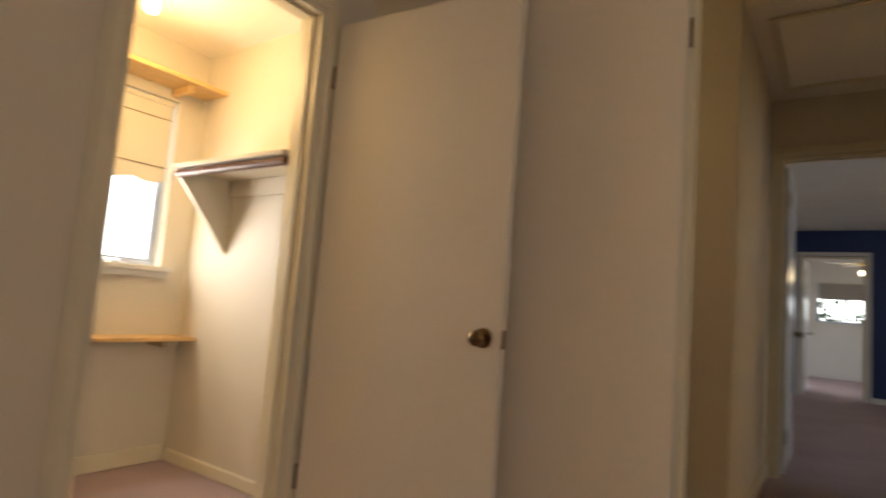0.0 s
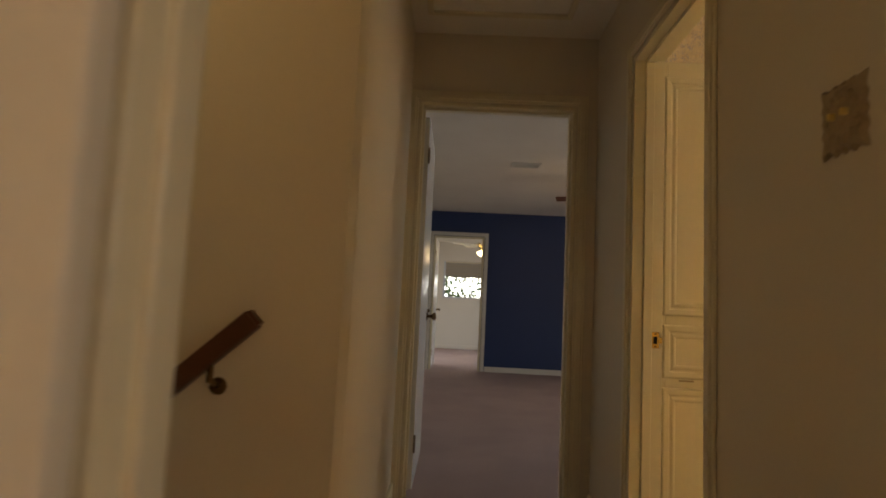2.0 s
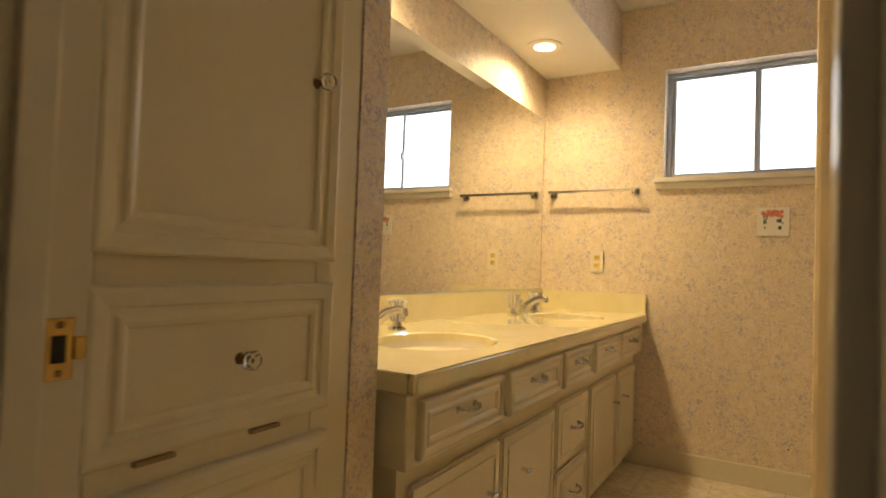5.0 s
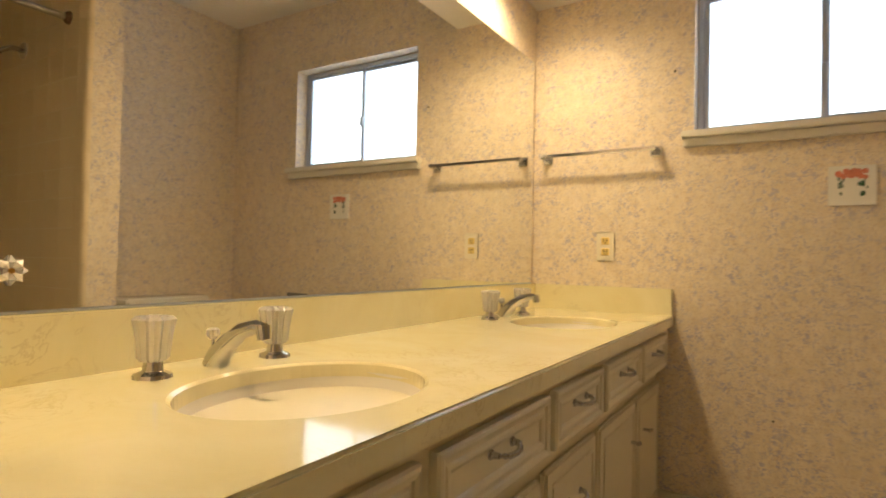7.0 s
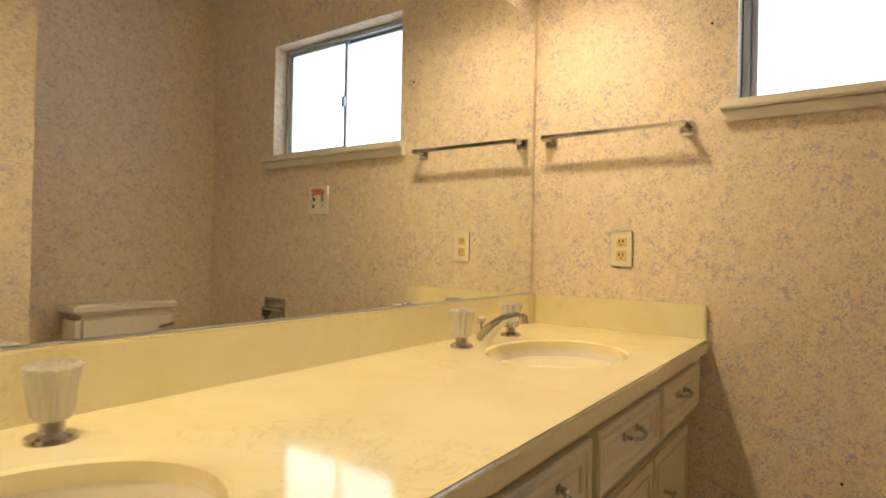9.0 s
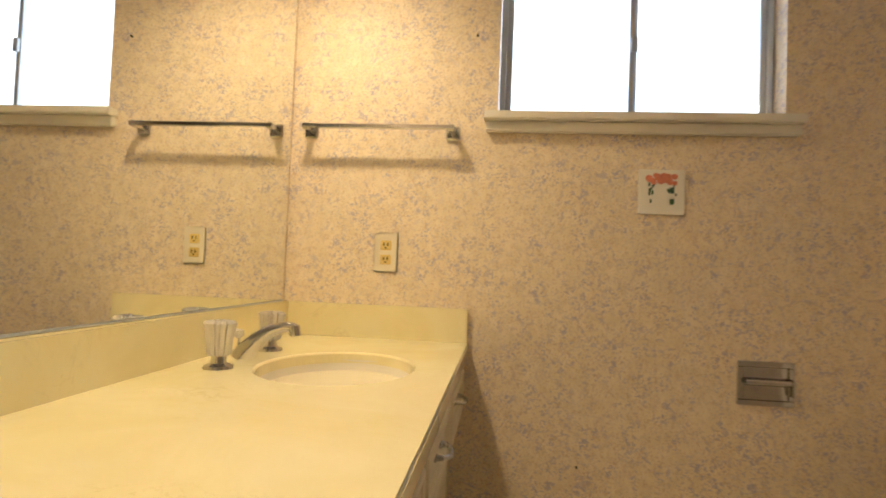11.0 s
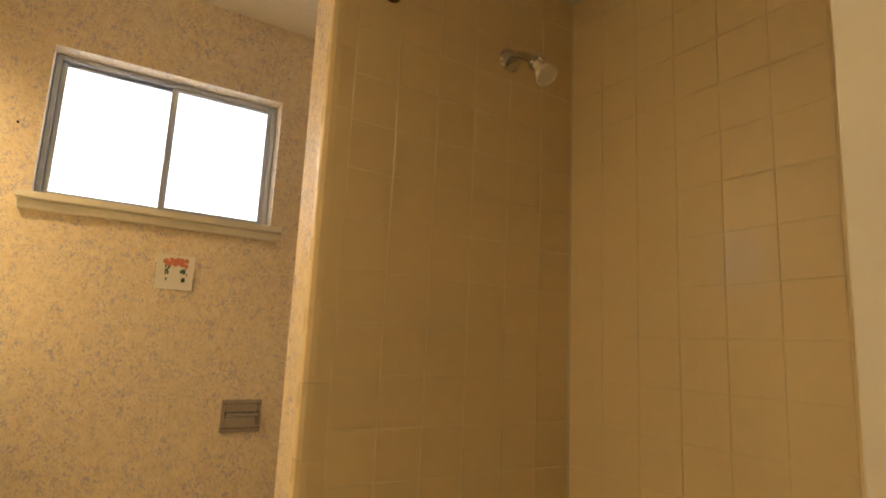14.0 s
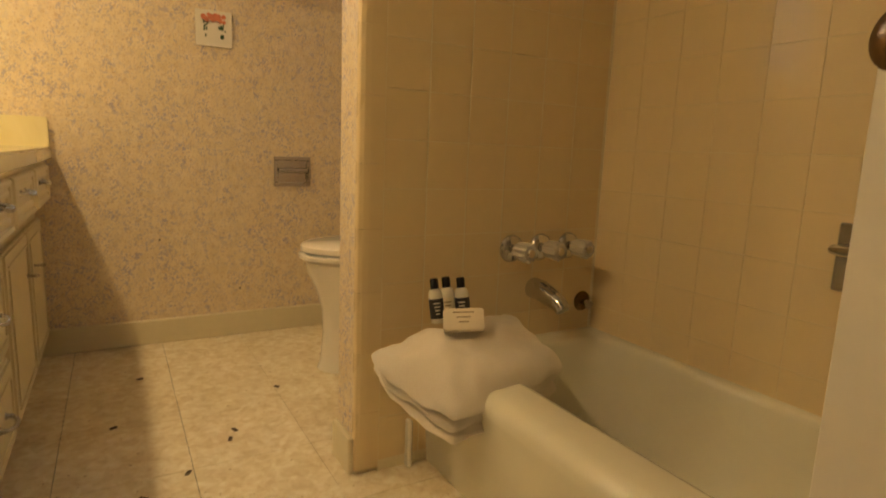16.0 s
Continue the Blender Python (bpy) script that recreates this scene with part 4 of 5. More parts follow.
faucet(1.878, 2.128, 3.910, "chrome faucet with clear fluted acrylic handles")
faucet(3.065, 3.33, 3.912, "chrome faucet with clear fluted acrylic handles")

# ---- mirror and wall fittings ----
mir = thing("wall_mirror", Matrix(), "wide frameless mirror above the backsplash", "mirror")
part("glass", slab(1.516, EAST - 0.034, NORTH - 0.007, NORTH - 0.001, 0.878, 1.838), M_MIRROR, mir)
part("edge_channel", slab(1.516, EAST - 0.034, NORTH - 0.010, NORTH - 0.001, 0.8735, 0.8775), M_STEEL, mir)

bar_ = thing("towel_bar", Matrix(), "chrome square towel bar below the soffit", "towel bar")
for y in (3.505, 3.955):
    b = part("bracket", slab(EAST - 0.012, EAST - 0.0005, y - 0.022, y + 0.022, 1.388, 1.432, 0.005), M_CHROME, bar_)
    part("post", slab(EAST - 0.070, EAST - 0.010, y - 0.009, y + 0.009, 1.404, 1.424, 0.003), M_CHROME, b)
part("rod", slab(EAST - 0.074, EAST - 0.060, 3.495, 3.965, 1.407, 1.421, 0.002), M_CHROME, bar_)

outlet = thing("outlet_plate", pose(EAST - 0.0005, 3.70, 1.036, 0, 0, -90), "pale duplex outlet plate with ivory sockets", "outlet")
part("cover", slab(-0.037, 0.037, -0.006, 0, -0.060, 0.060, 0.003, 2), M_PLATE, outlet)
for z in (-0.022, 0.022):
    s = part("socket", slab(-0.017, 0.017, -0.008, -0.004, z - 0.015, z + 0.015, 0.003), M_ALMOND, outlet)
    for x in (-0.006, 0.006):
        part("slot", slab(x - 0.002, x + 0.002, -0.0088, -0.0076, z - 0.002, z + 0.008), M_DARK, s)
    part("slot", slab(-0.003, 0.003, -0.0088, -0.0076, z - 0.010, z - 0.006), M_DARK, s)

deco = thing("decorative_tile", pose(EAST - 0.0005, 2.878, 1.245, 0, 0, -90), "white ceramic tile painted with coral flowers and leaves", "wall tile")
part("tile", slab(-0.067, 0.067, -0.008, 0, -0.067, 0.067, 0.0015), M_CERAMIC, deco)
random.seed(4)
bm = bmesh.new()
for k in range(16):
    bmesh.ops.create_circle(bm, cap_ends=True, segments=9, radius=random.uniform(0.006, 0.011), matrix=aim((-0.034 + 0.068 * (k % 8) / 7 + random.uniform(-0.004, 0.004), -0.0086 - 0.00005 * k, 0.036 + random.uniform(-0.010, 0.014)), (0, -1, 0)))
part("flower_print", bm, M_RED, deco, "coral flowers")
bm = bmesh.new()
for k in range(18):
    x = random.choice((-0.032, -0.026, 0.022, 0.030, 0.036))
    bmesh.ops.create_circle(bm, cap_ends=True, segments=7, radius=random.uniform(0.003, 0.008), matrix=aim((x + random.uniform(-0.005, 0.005), -0.0084 - 0.00004 * k, random.uniform(-0.03, 0.024)), (0, -1, 0)) @ Matrix.Diagonal((0.7, 1.5, 1, 1)))
part("leaves", bm, M_GREEN, deco, "dark leaves and stems")

tp = thing("toilet_paper_holder", Matrix(), "recessed chrome toilet paper holder, empty", "paper holder")
bm = bmesh.new()
for a, b, c, d in ((2.496, 2.652, 0.745, 0.762), (2.496, 2.652, 0.635, 0.652), (2.496, 2.512, 0.652, 0.745), (2.636, 2.652, 0.652, 0.745), (2.512, 2.636, 0.692, 0.704)):
    box(bm, EAST - 0.010, EAST - 0.0005, a, b, c, d, 0.002)
part("frame", bm, M_CHROME, tp)
part("recess", slab(EAST - 0.0035, EAST - 0.0008, 2.512, 2.636, 0.652, 0.745), M_CHROME, tp)
part("roller", tube(bmesh.new(), [(EAST - 0.022, 2.512, 0.705), (EAST - 0.022, 2.636, 0.705)], 0.008), M_CHROME, tp, "", True)
part("roller_arm", slab(EAST - 0.030, EAST - 0.008, 2.500, 2.510, 0.665, 0.715, 0.003), M_CHROME, tp)
for p in ((EAST, 3.44, 1.72), (EAST, 3.10, 0.42), (EAST, 2.80, 0.20)):
    tagged(done("wall_nail", lathe(bmesh.new(), [(0.004, 0), (0.003, 0.008)], aim(p, (-1, 0, 0)), 8), M_DARK), "small dark nail stuck in the wallpaper", "nail")

rosette = thing("mirror_rosette", pose(1.718, NORTH - 0.007, 0.937), "clear crystal flower rosette fixed on the mirror", "mirror rosette")
for k in range(8):
    a = 2 * math.pi * k / 8
    bm = tube(bmesh.new(), [(0.004 * math.cos(a), -0.004, 0.004 * math.sin(a)), (0.013 * math.cos(a), -0.009, 0.013 * math.sin(a)), (0.022 * math.cos(a), -0.005, 0.022 * math.sin(a))], [0.003, 0.0065, 0.001], 6)
    part("petal", bm, M_CERAMIC if k % 2 else M_ACRYL, rosette)
part("screw", lathe(bmesh.new(), [(0.005, 0), (0.004, 0.011)], aim((0, 0, 0), (0, -1, 0)), 12), M_BRASS, rosette)

# supposed fixture, out of view, that goes with the stairwell fill lamp
stair_fill_fixture = thing("ceiling_light", pose(-1.15, 2.18, CEIL), "unseen flush ceiling light added above the stairs as fill", "ceiling light")
part("pan", lathe(bmesh.new(), [(0.11, -0.001), (0.11, -0.02), (0.09, -0.03)], None, 28), M_BRASS, stair_fill_fixture, "", True)
part("dome", lathe(bmesh.new(), [(0.09, -0.03), (0.085, -0.06), (0.05, -0.09), (0.01, -0.10)], None, 28), M_GLOBE, stair_fill_fixture, "", True)

# ---- first bedroom ceiling light: unseen fixture, added to carry the fill lamp ----
dome = thing("ceiling_light", pose(1.7, -1.3, CEIL), "unseen flush ceiling light with a frosted glass dome, added as fill", "ceiling light")
part("pan", lathe(bmesh.new(), [(0.15, -0.001), (0.15, -0.02), (0.13, -0.03)], None, 32), M_BRASS, dome, "", True)
part("dome", lathe(bmesh.new(), [(0.13, -0.03), (0.125, -0.06), (0.09, -0.09), (0.02, -0.105)], None, 32), M_GLOBE, dome, "", True)

# ---- bathtub ----
TX0, TX1, TY0, TY1, RIM = BATH + 0.003, 2.428, SOUTH + 0.003, 2.585, 0.30


def rounded(x0, x1, y0, y1, r, z, n=8):
    pts = []
    for cx, cy, s in ((x1 - r, y1 - r, 0), (x0 + r, y1 - r, 90), (x0 + r, y0 + r, 180), (x1 - r, y0 + r, 270)):
        for k in range(n + 1):
            a = radians(s + 90 * k / n)
            pts.append((cx + r * math.cos(a), cy + r * math.sin(a), z))
    return pts


tub = thing("bathtub", Matrix(), "almond enamelled alcove bathtub with a rounded rim", "bathtub")
bm = bmesh.new()
prev = None
for x0, x1, y0, y1, r, z in ((TX0, TX1, TY0, TY1 - 0.025, 0.004, 0.001), (TX0, TX1, TY0, TY1 - 0.012, 0.004, RIM - 0.10), (TX0, TX1, TY0, TY1 - 0.003, 0.006, RIM - 0.050), (TX0, TX1, TY0, TY1, 0.01, RIM - 0.032),
                             (TX0, TX1, TY0, TY1 - 0.006, 0.012, RIM - 0.016), (TX0, TX1, TY0, TY1 - 0.020, 0.015, RIM - 0.004), (TX0, TX1, TY0, TY1 - 0.036, 0.02, RIM), (TX0 + 0.06, TX1 - 0.07, TY0 + 0.035, TY1 - 0.105, 0.10, RIM + 0.001), (TX0 + 0.066, TX1 - 0.076, TY0 + 0.040, TY1 - 0.118, 0.10, RIM - 0.003),
                             (TX0 + 0.075, TX1 - 0.082, TY0 + 0.045, TY1 - 0.127, 0.10, RIM - 0.014), (TX0 + 0.12, TX1 - 0.095, TY0 + 0.055, TY1 - 0.14, 0.11, RIM - 0.10),
                             (TX0 + 0.20, TX1 - 0.115, TY0 + 0.075, TY1 - 0.155, 0.11, 0.09), (TX0 + 0.26, TX1 - 0.15, TY0 + 0.11, TY1 - 0.185, 0.10, 0.045)):
    ring = [bm.verts.new(p) for p in rounded(x0, x1, y0, y1, r, z)]
    if prev:
        bridge(bm, prev, ring)
    prev = ring
bm.faces.new(prev)
part("shell", bm, M_TUB, tub, "", True)
part("overflow_plate", lathe(bmesh.new(), [(0.034, 0), (0.033, 0.004), (0.020, 0.009), (0.006, 0.010)], aim((TX1 - 0.090, 2.25, 0.232), (-1, 0, 0.15)), 24), M_CHROME, tub, "chrome overflow plate", True)
part("drain", lathe(bmesh.new(), [(0.028, 0), (0.026, 0.003), (0.012, 0.002)], pose(TX1 - 0.24, 2.27, 0.046), 20), M_CHROME, tub, "", True)
tagged(done("caulk_strip", slab(2.404, 2.427, 2.612, 2.626, 0.0, 0.13, 0.004), M_CERAMIC), "loose white strip standing beside the tub", "trim strip")

TW = 2.424
taps = thing("tub_faucet", Matrix(), "three-handle chrome tub valve with clear knobs and a spout", "tub faucet")
for y in (2.322, 2.222, 2.122):
    f = part("flange", lathe(bmesh.new(), [(0.038, 0), (0.037, 0.004), (0.028, 0.012), (0.014, 0.016), (0.013, 0.030)], aim((TW, y, 0.556), (-1, 0, 0)), 28), M_CHROME, taps, "", True)
    part("fluted_knob", lathe(bmesh.new(), [(0.020, 0.028), (0.024, 0.034), (0.026, 0.06), (0.028, 0.078), (0.022, 0.086)], aim((TW, y, 0.556), (-1, 0, 0)), 60, 10, 0.16), M_ACRYL, f, "clear fluted knob", True)
    part("cap", lathe(bmesh.new(), [(0.012, 0.0865), (0.010, 0.090)], aim((TW, y, 0.556), (-1, 0, 0)), 16), M_CHROME, f)
bm = tube(bmesh.new(), [(TW + 0.001, 2.235, 0.440), (TW - 0.03, 2.235, 0.440), (TW - 0.075, 2.235, 0.430), (TW - 0.112, 2.235, 0.418), (TW - 0.124, 2.235, 0.404)], [0.030, 0.029, 0.026, 0.022, 0.018], 20)
part("spout", bm, M_CHROME, taps, "chrome tub spout", True)
corner = thing("corner_drain_knob", pose(TW, 2.05, 0.385), "small round chrome fitting in the tub corner", "tub fitting")
part("flange", lathe(bmesh.new(), [(0.030, 0), (0.028, 0.005), (0.012, 0.012)], aim((0, 0, 0), (-1, 0, 0)), 24), M_ANTIQUE, corner, "", True)
part("stem", tube(bmesh.new(), [(-0.008, 0, 0), (-0.035, 0, -0.006)], [0.010, 0.013], 14), M_CHROME, corner, "", True)

shower = thing("shower_fixture", Matrix(), "white shower head on a chrome arm", "shower head")
part("flange", lathe(bmesh.new(), [(0.034, 0), (0.030, 0.007), (0.014, 0.012)], aim((TW, 2.25, 1.80), (-1, 0, 0)), 24), M_CHROME, shower, "", True)
part("arm", tube(bmesh.new(), [(TW, 2.25, 1.80), (TW - 0.04, 2.25, 1.80), (TW - 0.075, 2.25, 1.78), (TW - 0.105, 2.25, 1.752)], 0.011), M_CHROME, shower, "", True)
part("swivel", lathe(bmesh.new(), [(0.012, 0), (0.019, 0.008), (0.019, 0.018), (0.011, 0.026)], aim((TW - 0.098, 2.25, 1.758), (-0.7, 0, -0.7)), 20), M_CHROME, shower, "", True)
part("head", lathe(bmesh.new(), [(0.013, 0), (0.016, 0.02), (0.018, 0.032), (0.028, 0.046), (0.030, 0.060), (0.026, 0.063), (0.024, 0.059)], aim((TW - 0.114, 2.25, 1.742), (-0.65, 0, -0.76)), 32), M_PORC, shower, "white plastic head", True)

rod = thing("shower_rod", Matrix(), "chrome shower curtain rod between the walls", "curtain rod")
part("pole", tube(bmesh.new(), [(BATH + 0.002, 2.62, 1.86), (TW, 2.62, 1.86)], 0.0125, 16), M_CHROME, rod, "", True)
for x, s in ((TW, -1), (BATH + 0.001, 1)):
    part("socket", lathe(bmesh.new(), [(0.026, 0), (0.024, 0.008), (0.018, 0.016), (0.0125, 0.018)], aim((x, 2.62, 1.86), (s, 0, 0)), 20), M_ANTIQUE, rod, "", True)

grab = thing("grab_bar", Matrix(), "chrome grab bar plate on the tub wall", "grab bar")
part("plate", slab(1.751, 1.777, 2.009, 2.016, 0.565, 0.70, 0.003), M_CHROME, grab)
part("bar", tube(bmesh.new(), [(1.764, 2.014, 0.650), (1.764, 2.05, 0.650), (1.74, 2.066, 0.650), (1.30, 2.066, 0.650)], 0.010), M_CHROME, grab, "", True)
part("plate", slab(1.288, 1.332, 2.009, 2.016, 0.555, 0.70, 0.003), M_CHROME, grab)
part("post", tube(bmesh.new(), [(1.31, 2.014, 0.650), (1.31, 2.062, 0.650)], 0.010), M_CHROME, grab, "", True)

# ---- towel and toiletries on the tub corner ----
towel = thing("folded_towel", Matrix(), "folded white terry towel draped over the tub corner", "towel")


def towel_layer(corners, drop, thick, shrink, seed):
    """A soft slab over four corners (front high, front low, tub low, tub high) with rounded folds."""
    bm = bmesh.new()
    n = 30
    tops, lows = {}, {}
    q = [Vector(c) for c in corners]
    mid = (q[0] + q[1] + q[2] + q[3]) / 4
    q = [mid + (c - mid) * shrink for c in q]
    for i in range(n + 1):
        for j in range(n + 1):
            u, v = i / n, j / n
            a, b = 2 * u - 1, 2 * v - 1
            rc = 1 - 0.09 * (abs(a) * abs(b)) ** 3
            u, v = 0.5 + 0.5 * a * rc, 0.5 + 0.5 * b * rc
            p = (q[0] * (1 - u) + q[1] * u) * (1 - v) + (q[3] * (1 - u) + q[2] * u) * v
            p = p + Vector((0.010 * noise.noise((p.x * 9, p.y * 9, seed + 4)), 0.012 * noise.noise((p.x * 9, p.y * 9, seed + 8)), 0))
            e = max(abs(a), abs(b)) ** 10
            h = 0.046 * (1 - abs(a) ** 2.2) * (1 - abs(b) ** 2.6) + 0.013 * noise.noise((p.x * 15, p.y * 12, seed)) + 0.007 * noise.noise((p.x * 34, p.y * 30, seed))
            tops[i, j] = bm.verts.new(p + Vector((0, 0, h - drop - e * thick * 0.42)))
            lows[i, j] = bm.verts.new(p + Vector((0, 0, h - drop - thick + e * thick * 0.42)))
    for i in range(n):
        for j in range(n):
            bm.faces.new((tops[i, j], tops[i + 1, j], tops[i + 1, j + 1], tops[i, j + 1]))
            bm.faces.new((lows[i, j], lows[i, j + 1], lows[i + 1, j + 1], lows[i + 1, j]))
    edge = [(i, 0) for i in range(n)] + [(n, j) for j in range(n)] + [(i, n) for i in range(n, 0, -1)] + [(0, j) for j in range(n, 0, -1)]
    for a, b in zip(edge, edge[1:] + edge[:1]):
        bm.faces.new((tops[a], tops[b], lows[b], lows[a]))
    return bm


CORNERS = ((2.33, 2.79, 0.372), (2.13, 2.665, 0.265), (2.165, 2.325, 0.330), (2.40, 2.33, 0.392))
for k in range(3):
    part("fold", towel_layer(CORNERS, 0.028 * k, 0.031, 1.0 - 0.03 * k, 3.1 * k), M_TOWEL, towel, "", True)


def bottle(x, y, z, lean, turn, label, dark):
    root = thing("lotion_bottle", pose(x, y, z, lean, -8, turn) @ Matrix.Scale(1.18, 4), label, "bottle", "toiletries on the towel")
    part("bottle_body", lathe(bmesh.new(), [(0.012, 0), (0.0145, 0.003), (0.0145, 0.058), (0.012, 0.066), (0.007, 0.070)], None, 24), M_LOTION, root, "", True)
    part("cap", lathe(bmesh.new(), [(0.0085, 0.0695), (0.0085, 0.088), (0.007, 0.090)], None, 20), M_BLACK, root, "black screw cap", True)
    lab = part("label", lathe(bmesh.new(), [(0.0146, 0.010), (0.01495, 0.0102), (0.01495, 0.0498), (0.0146, 0.050)], None, 24), M_LABEL if dark else M_SOAP, root, "", True)
    for k in range(4):
        bm = slab(-0.007 + 0.001 * k, 0.007 - 0.001 * k, -0.0156, -0.0149, 0.040 - 0.007 * k, 0.0425 - 0.007 * k)
        part("print", bm, M_INK if dark else M_CAST, lab)
    return root


bottle(2.336, 2.590, 0.405, -6, 246, "small lotion bottle with a black cap and dark label", True)
bottle(2.331, 2.562, 0.408, -4, 240, "small lotion bottle with a black cap and pale label", False)
bottle(2.309, 2.536, 0.409, -6, 234, "small lotion bottle with a black cap and dark label", True)
soap = thing("soap_box", pose(2.263, 2.564, 0.402, -28, -4, 240) @ Matrix.Scale(1.12, 4), "cream boxed guest soap lying on the towel", "soap")
part("carton", slab(-0.042, 0.042, -0.012, 0.012, 0.0, 0.046, 0.003, 2), M_SOAP, soap)
for k, w in enumerate((0.022, 0.014, 0.010)):
    part("print", slab(-w, w, -0.0126, -0.0119, 0.036 - 0.010 * k, 0.0385 - 0.010 * k), M_CAST, soap)

# ---- toilet ----
wc = thing("toilet", pose(3.15, SOUTH, 0), "white porcelain toilet with closed lid in the alcove", "toilet")


def bowl_ring(bm, front, back, half, z, n=40):
    pts = []
    for k in range(n):
        a = 2 * math.pi * k / n
        s, c = math.sin(a), math.cos(a)
        mid = back + (front - back) * 0.45
        pts.append(bm.verts.new((half * c, mid + ((front - mid) if s > 0 else (mid - back)) * s, z)))
    return pts


bm, prev = bmesh.new(), None
for f, b, h, z in ((0.625, 0.22, 0.125, 0.001), (0.615, 0.22, 0.12, 0.03), (0.605, 0.24, 0.112, 0.14), (0.610, 0.24, 0.115, 0.23), (0.635, 0.24, 0.150, 0.31), (0.665, 0.23, 0.174, 0.37), (0.672, 0.22, 0.18, 0.405), (0.665, 0.22, 0.174, 0.415)):
    r = bowl_ring(bm, f, b, h, z)
    if prev:
        bridge(bm, prev, r)
    prev = r
bm.faces.new(prev)
part("bowl", bm, M_PORC, wc, "", True)
for nm, z0, z1, g in (("seat", 0.419, 0.438, 1.01), ("lid", 0.445, 0.469, 1.0)):
    bm = bmesh.new()
    a, b = bowl_ring(bm, 0.685 * g, 0.20, 0.185 * g, z0), bowl_ring(bm, 0.685 * g, 0.20, 0.185 * g, z1 - 0.006)
    c = bowl_ring(bm, 0.675 * g, 0.21, 0.176 * g, z1)
    bridge(bm, a, b)
    bridge(bm, b, c)
    bm.faces.new(a[::-1])
    bm.faces.new(c)
    part(nm, bm, M_PORC, wc, "", True)
part("tank", slab(-0.22, 0.22, 0.012, 0.19, 0.36, 0.70, 0.025, 4), M_PORC, wc, "", True)
part("tank_lid", slab(-0.235, 0.235, 0.006, 0.205, 0.702, 0.745, 0.012, 3), M_PORC, wc, "", True)
part("foot", slab(-0.10, 0.10, 0.05, 0.26, 0.001, 0.36, 0.03, 3), M_PORC, wc, "", True)
part("flush_lever", tube(bmesh.new(), [(0.20, 0.19, 0.63), (0.20, 0.215, 0.63), (0.13, 0.222, 0.622)], 0.007), M_CHROME, wc, "", True)

# ---- debris on the vinyl ----
random.seed(11)
for x, y in ((3.05, 2.80), (2.62, 3.12), (2.80, 2.98), (3.30, 3.20), (2.55, 3.22), (2.95, 3.28), (2.75, 3.00)):
    bm = slab(-0.010, 0.010, -0.005, 0.005, 0.0, 0.004, 0.0015)
    for v in bm.verts:
        v.co.x += random.uniform(-0.003, 0.003)
    ob = tagged(done("floor_chip", bm, M_CLAY), "small dark chip of debris on the vinyl", "debris")
    ob.matrix_world = pose(x, y, 0.0005, 0, 0, random.uniform(0, 180))
# ---- outside ----
solid("ground", slab(-300, 300, -300, 300, -3.2, -3.0), M_GRASS, "lawn far below the upstairs windows", "ground")


def tree(x, y, h, seed):
    rnd = random.Random(seed)
    root = thing("tree", pose(x, y, -3.0), "leafy tree outside the window", "tree")
    bm = tube(bmesh.new(), [(0, 0, 0), (0.1, 0, h * 0.3), (0, 0.1, h * 0.6), (0.1, 0, h * 0.9)], [0.22, 0.17, 0.11, 0.03], 10)
    tips = []
    for k in range(22):
        z = h * rnd.uniform(0.3, 0.9)
        a, r = rnd.uniform(0, 6.28), h * rnd.uniform(0.15, 0.32)
        tip = Vector((r * math.cos(a), r * math.sin(a), z + r * rnd.uniform(0.1, 0.6)))
        tube(bm, [(0.05, 0.03, z * 0.95), tip * 0.5 + Vector((0, 0, z * 0.48)), tip], [0.05, 0.03, 0.01], 6)
        tips.append(tip)
    part("trunk", bm, M_BARK, root)
    vs, fs = [], []
    for tip in tips:
        for q in range(70):
            c = tip + Vector((rnd.gauss(0, 0.5), rnd.gauss(0, 0.5), rnd.gauss(0, 0.4)))
            e = Euler((rnd.uniform(0, 6), rnd.uniform(0, 6), rnd.uniform(0, 6))).to_matrix()
            n0 = len(vs)
            vs += [tuple(c + e @ Vector(p)) for p in ((-0.09, 0, 0), (0, -0.045, 0.01), (0.11, 0, 0), (0, 0.045, 0.01))]
            fs.append((n0, n0 + 1, n0 + 2, n0 + 3))
    me = bpy.data.meshes.new("crown")
    me.from_pydata(vs, [], fs)
    me.materials.append(M_LEAF)
    crown = new("crown", me)
    crown.parent = root
    tagged(crown, kind="stuff")


tree(-0.6, 21.5, 4.9, 2)
tree(2.4, 24.0, 5.4, 5)
bm = bmesh.new()
bmesh.ops.create_grid(bm, x_segments=1, y_segments=1, size=9)
solid("backdrop_north", bm, M_SKY, "bright white overcast daylight outside a window", "backdrop").matrix_world = pose(0.5, 32, 2, 90, 0, 0)

# ---- tiles, piece by piece ----
def tile_mesh(w, h, t=0.0075):
    bm = slab(-w / 2, w / 2, -t, 0, -h / 2, h / 2, 0.0009)
    me = bpy.data.meshes.new("tile")
    bm.to_mesh(me)
    bm.free()
    me.materials.append(M_TILE)
    return me


PITCH, JOINT = 0.1142, 0.0028
TILE, TIGHT = tile_mesh(PITCH - JOINT, PITCH - 0.0016), tile_mesh(PITCH - 0.0010, PITCH - 0.0010)
TOP = 0.03 + PITCH * 17
CUT = tile_mesh(PITCH - 0.0016, 2.058 - TOP)


def lay(me, parent, m):
    ob = new("tile", me)
    ob.matrix_world = m
    ob.parent = parent
    return ob


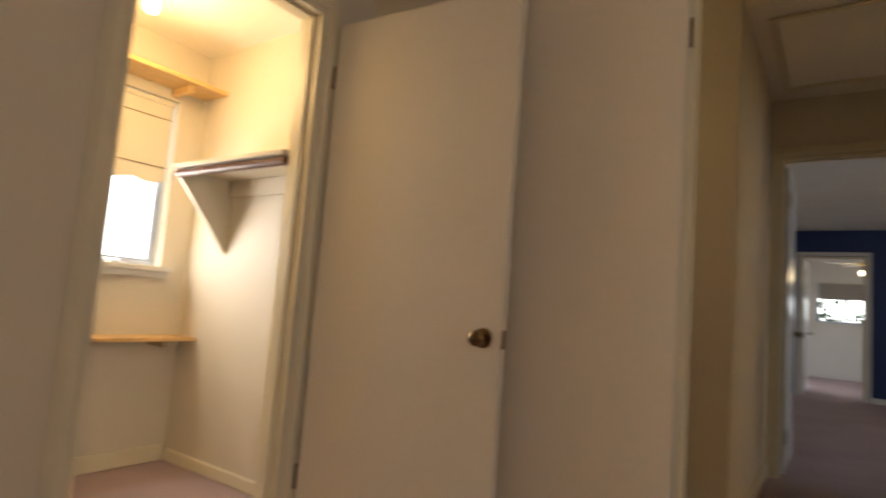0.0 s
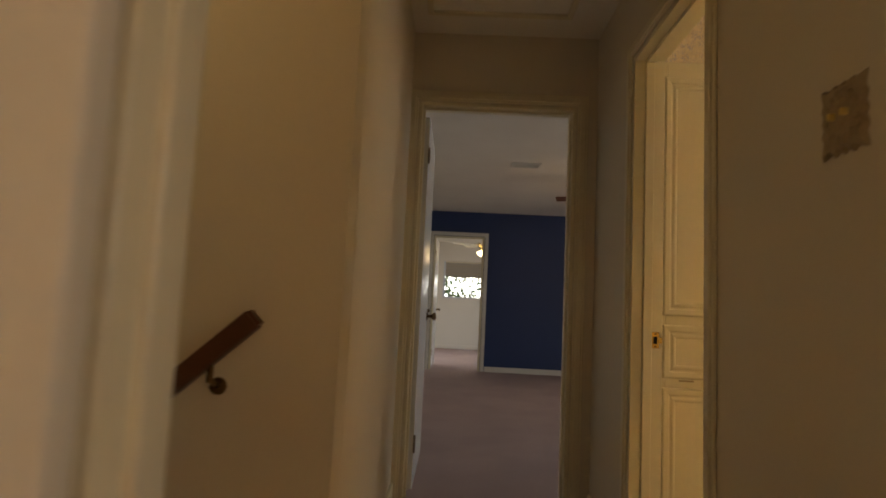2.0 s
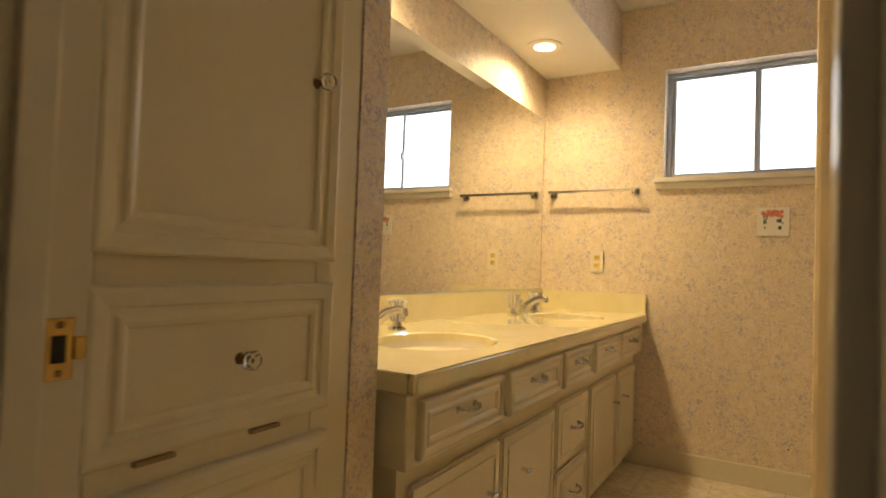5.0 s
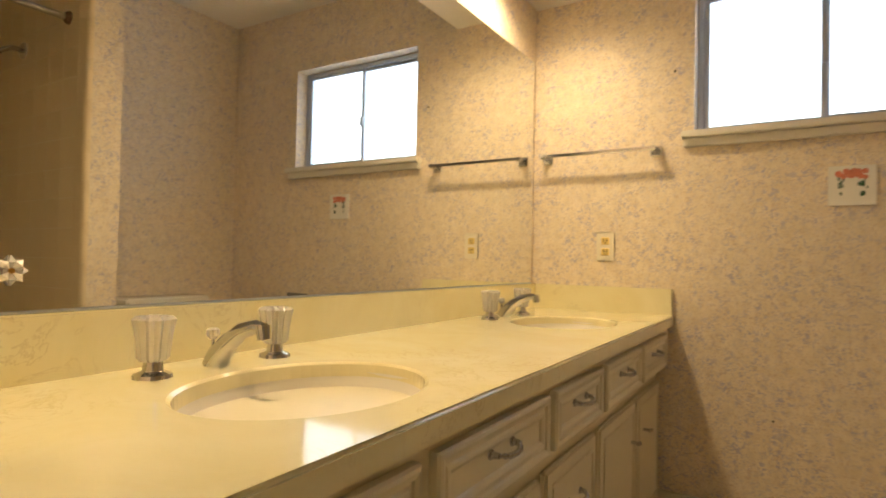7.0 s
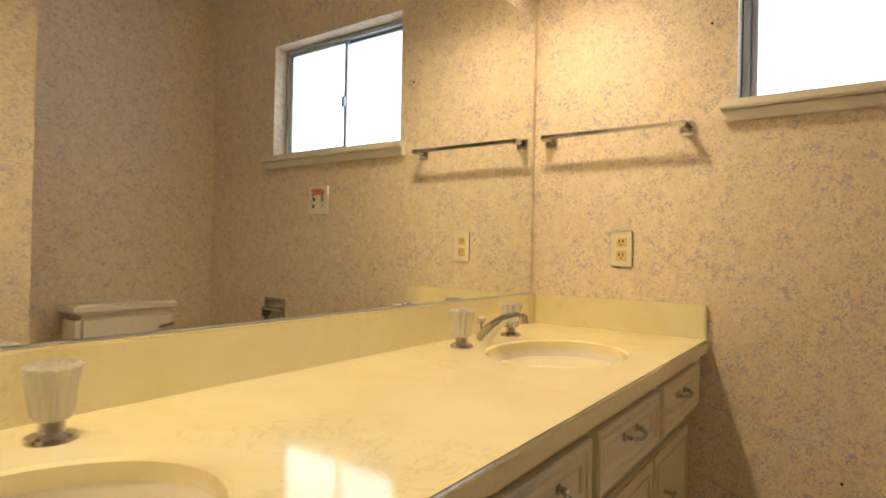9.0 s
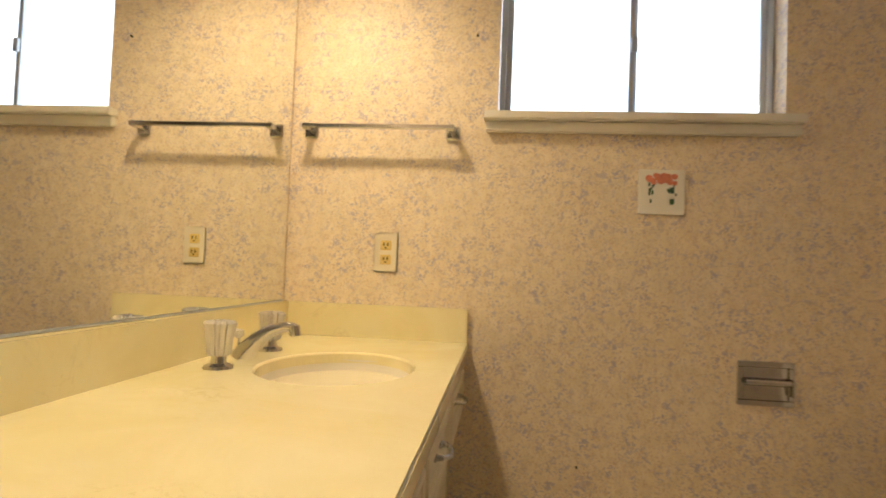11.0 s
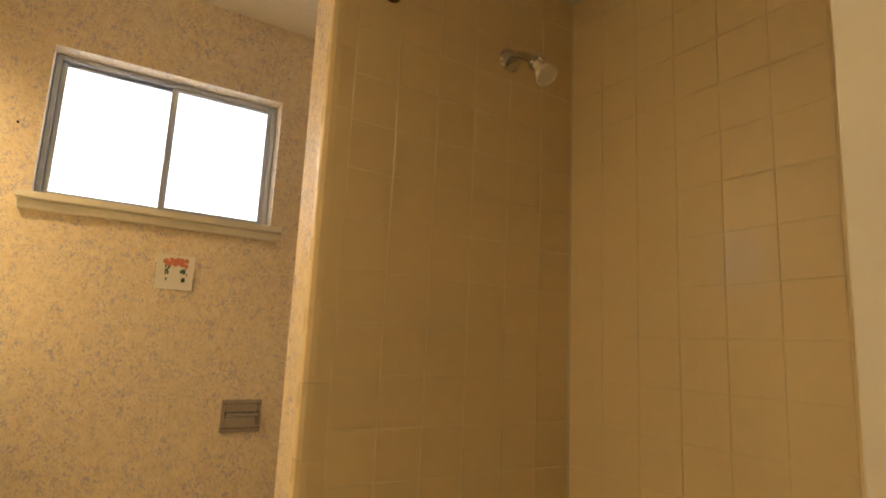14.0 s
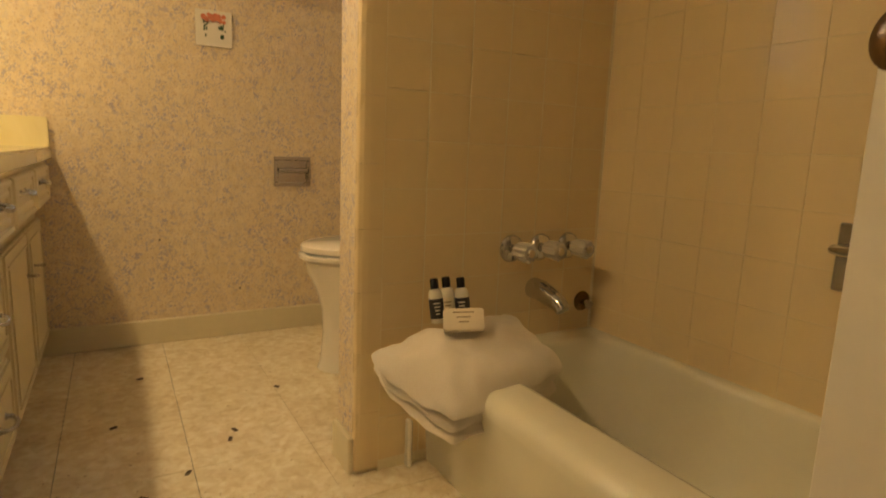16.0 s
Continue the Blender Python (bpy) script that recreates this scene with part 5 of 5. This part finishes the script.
rows = range(int((2.06 - 0.02) / PITCH))
for i in range(6):
    for j in rows:
        lay(TILE, wing_back, pose(2.4335, 2.70 - PITCH * (i + 0.5), 0.03 + PITCH * (j + 0.5), 0, 0, -90))
for i in range(13):
    for j in rows:
        if j >= 2:
            lay(TIGHT, south_back, pose(2.424 - PITCH * (i + 0.5), SOUTH + 0.0005, 0.03 + PITCH * (j + 0.5), 0, 0, 180))
for i in range(6):
    lay(CUT, wing_back, pose(2.4335, 2.70 - PITCH * (i + 0.5), (TOP + 2.0585) / 2, 0, 0, -90))
for i in range(13):
    lay(CUT, south_back, pose(2.424 - PITCH * (i + 0.5), SOUTH + 0.0005, (TOP + 2.0585) / 2, 0, 0, 180))
z = 0.012
nose = bmesh.new()
prof = [(2.4260, 2.700), (2.4260, 2.735), (2.4275, 2.749), (2.4320, 2.7585), (2.4390, 2.7615), (2.4470, 2.7615), (2.4470, 2.757), (2.4368, 2.757), (2.4368, 2.700)]
lo, hi = [nose.verts.new((x, y, -0.0757)) for x, y in prof], [nose.verts.new((x, y, 0.0757)) for x, y in prof]
for k in range(len(prof)):
    nose.faces.new((lo[k], lo[(k + 1) % len(prof)], hi[(k + 1) % len(prof)], hi[k]))
nose.faces.new(lo)
nose.faces.new(hi)
bmesh.ops.recalc_face_normals(nose, faces=nose.faces)
NOSE_ME = bpy.data.meshes.new("bullnose_tile")
nose.to_mesh(NOSE_ME)
nose.free()
NOSE_ME.materials.append(M_TILE)
while z < 2.3:
    ob = new("bullnose_tile", NOSE_ME)
    ob.matrix_world = Matrix.Translation((0, 0, z + 0.076))
    ob.parent = wing
    z += 0.1522

# vinyl squares of the bathroom floor
SQ = 0.298
bm = slab(-SQ / 2 + 0.0006, SQ / 2 - 0.0006, -SQ / 2 + 0.0006, SQ / 2 - 0.0006, -0.0038, 0.0, 0.0008)
SQUARE = bpy.data.meshes.new("vinyl_square")
bm.to_mesh(SQUARE)
bm.free()
SQUARE.materials.append(M_VINYL)
for i in range(10):
    for j in range(7):
        ob = new("vinyl_square", SQUARE)
        ob.matrix_world = pose(0.998 + SQ * i, 2.212 + SQ * (j - 0.5), 0)
        ob.parent = bath_floor
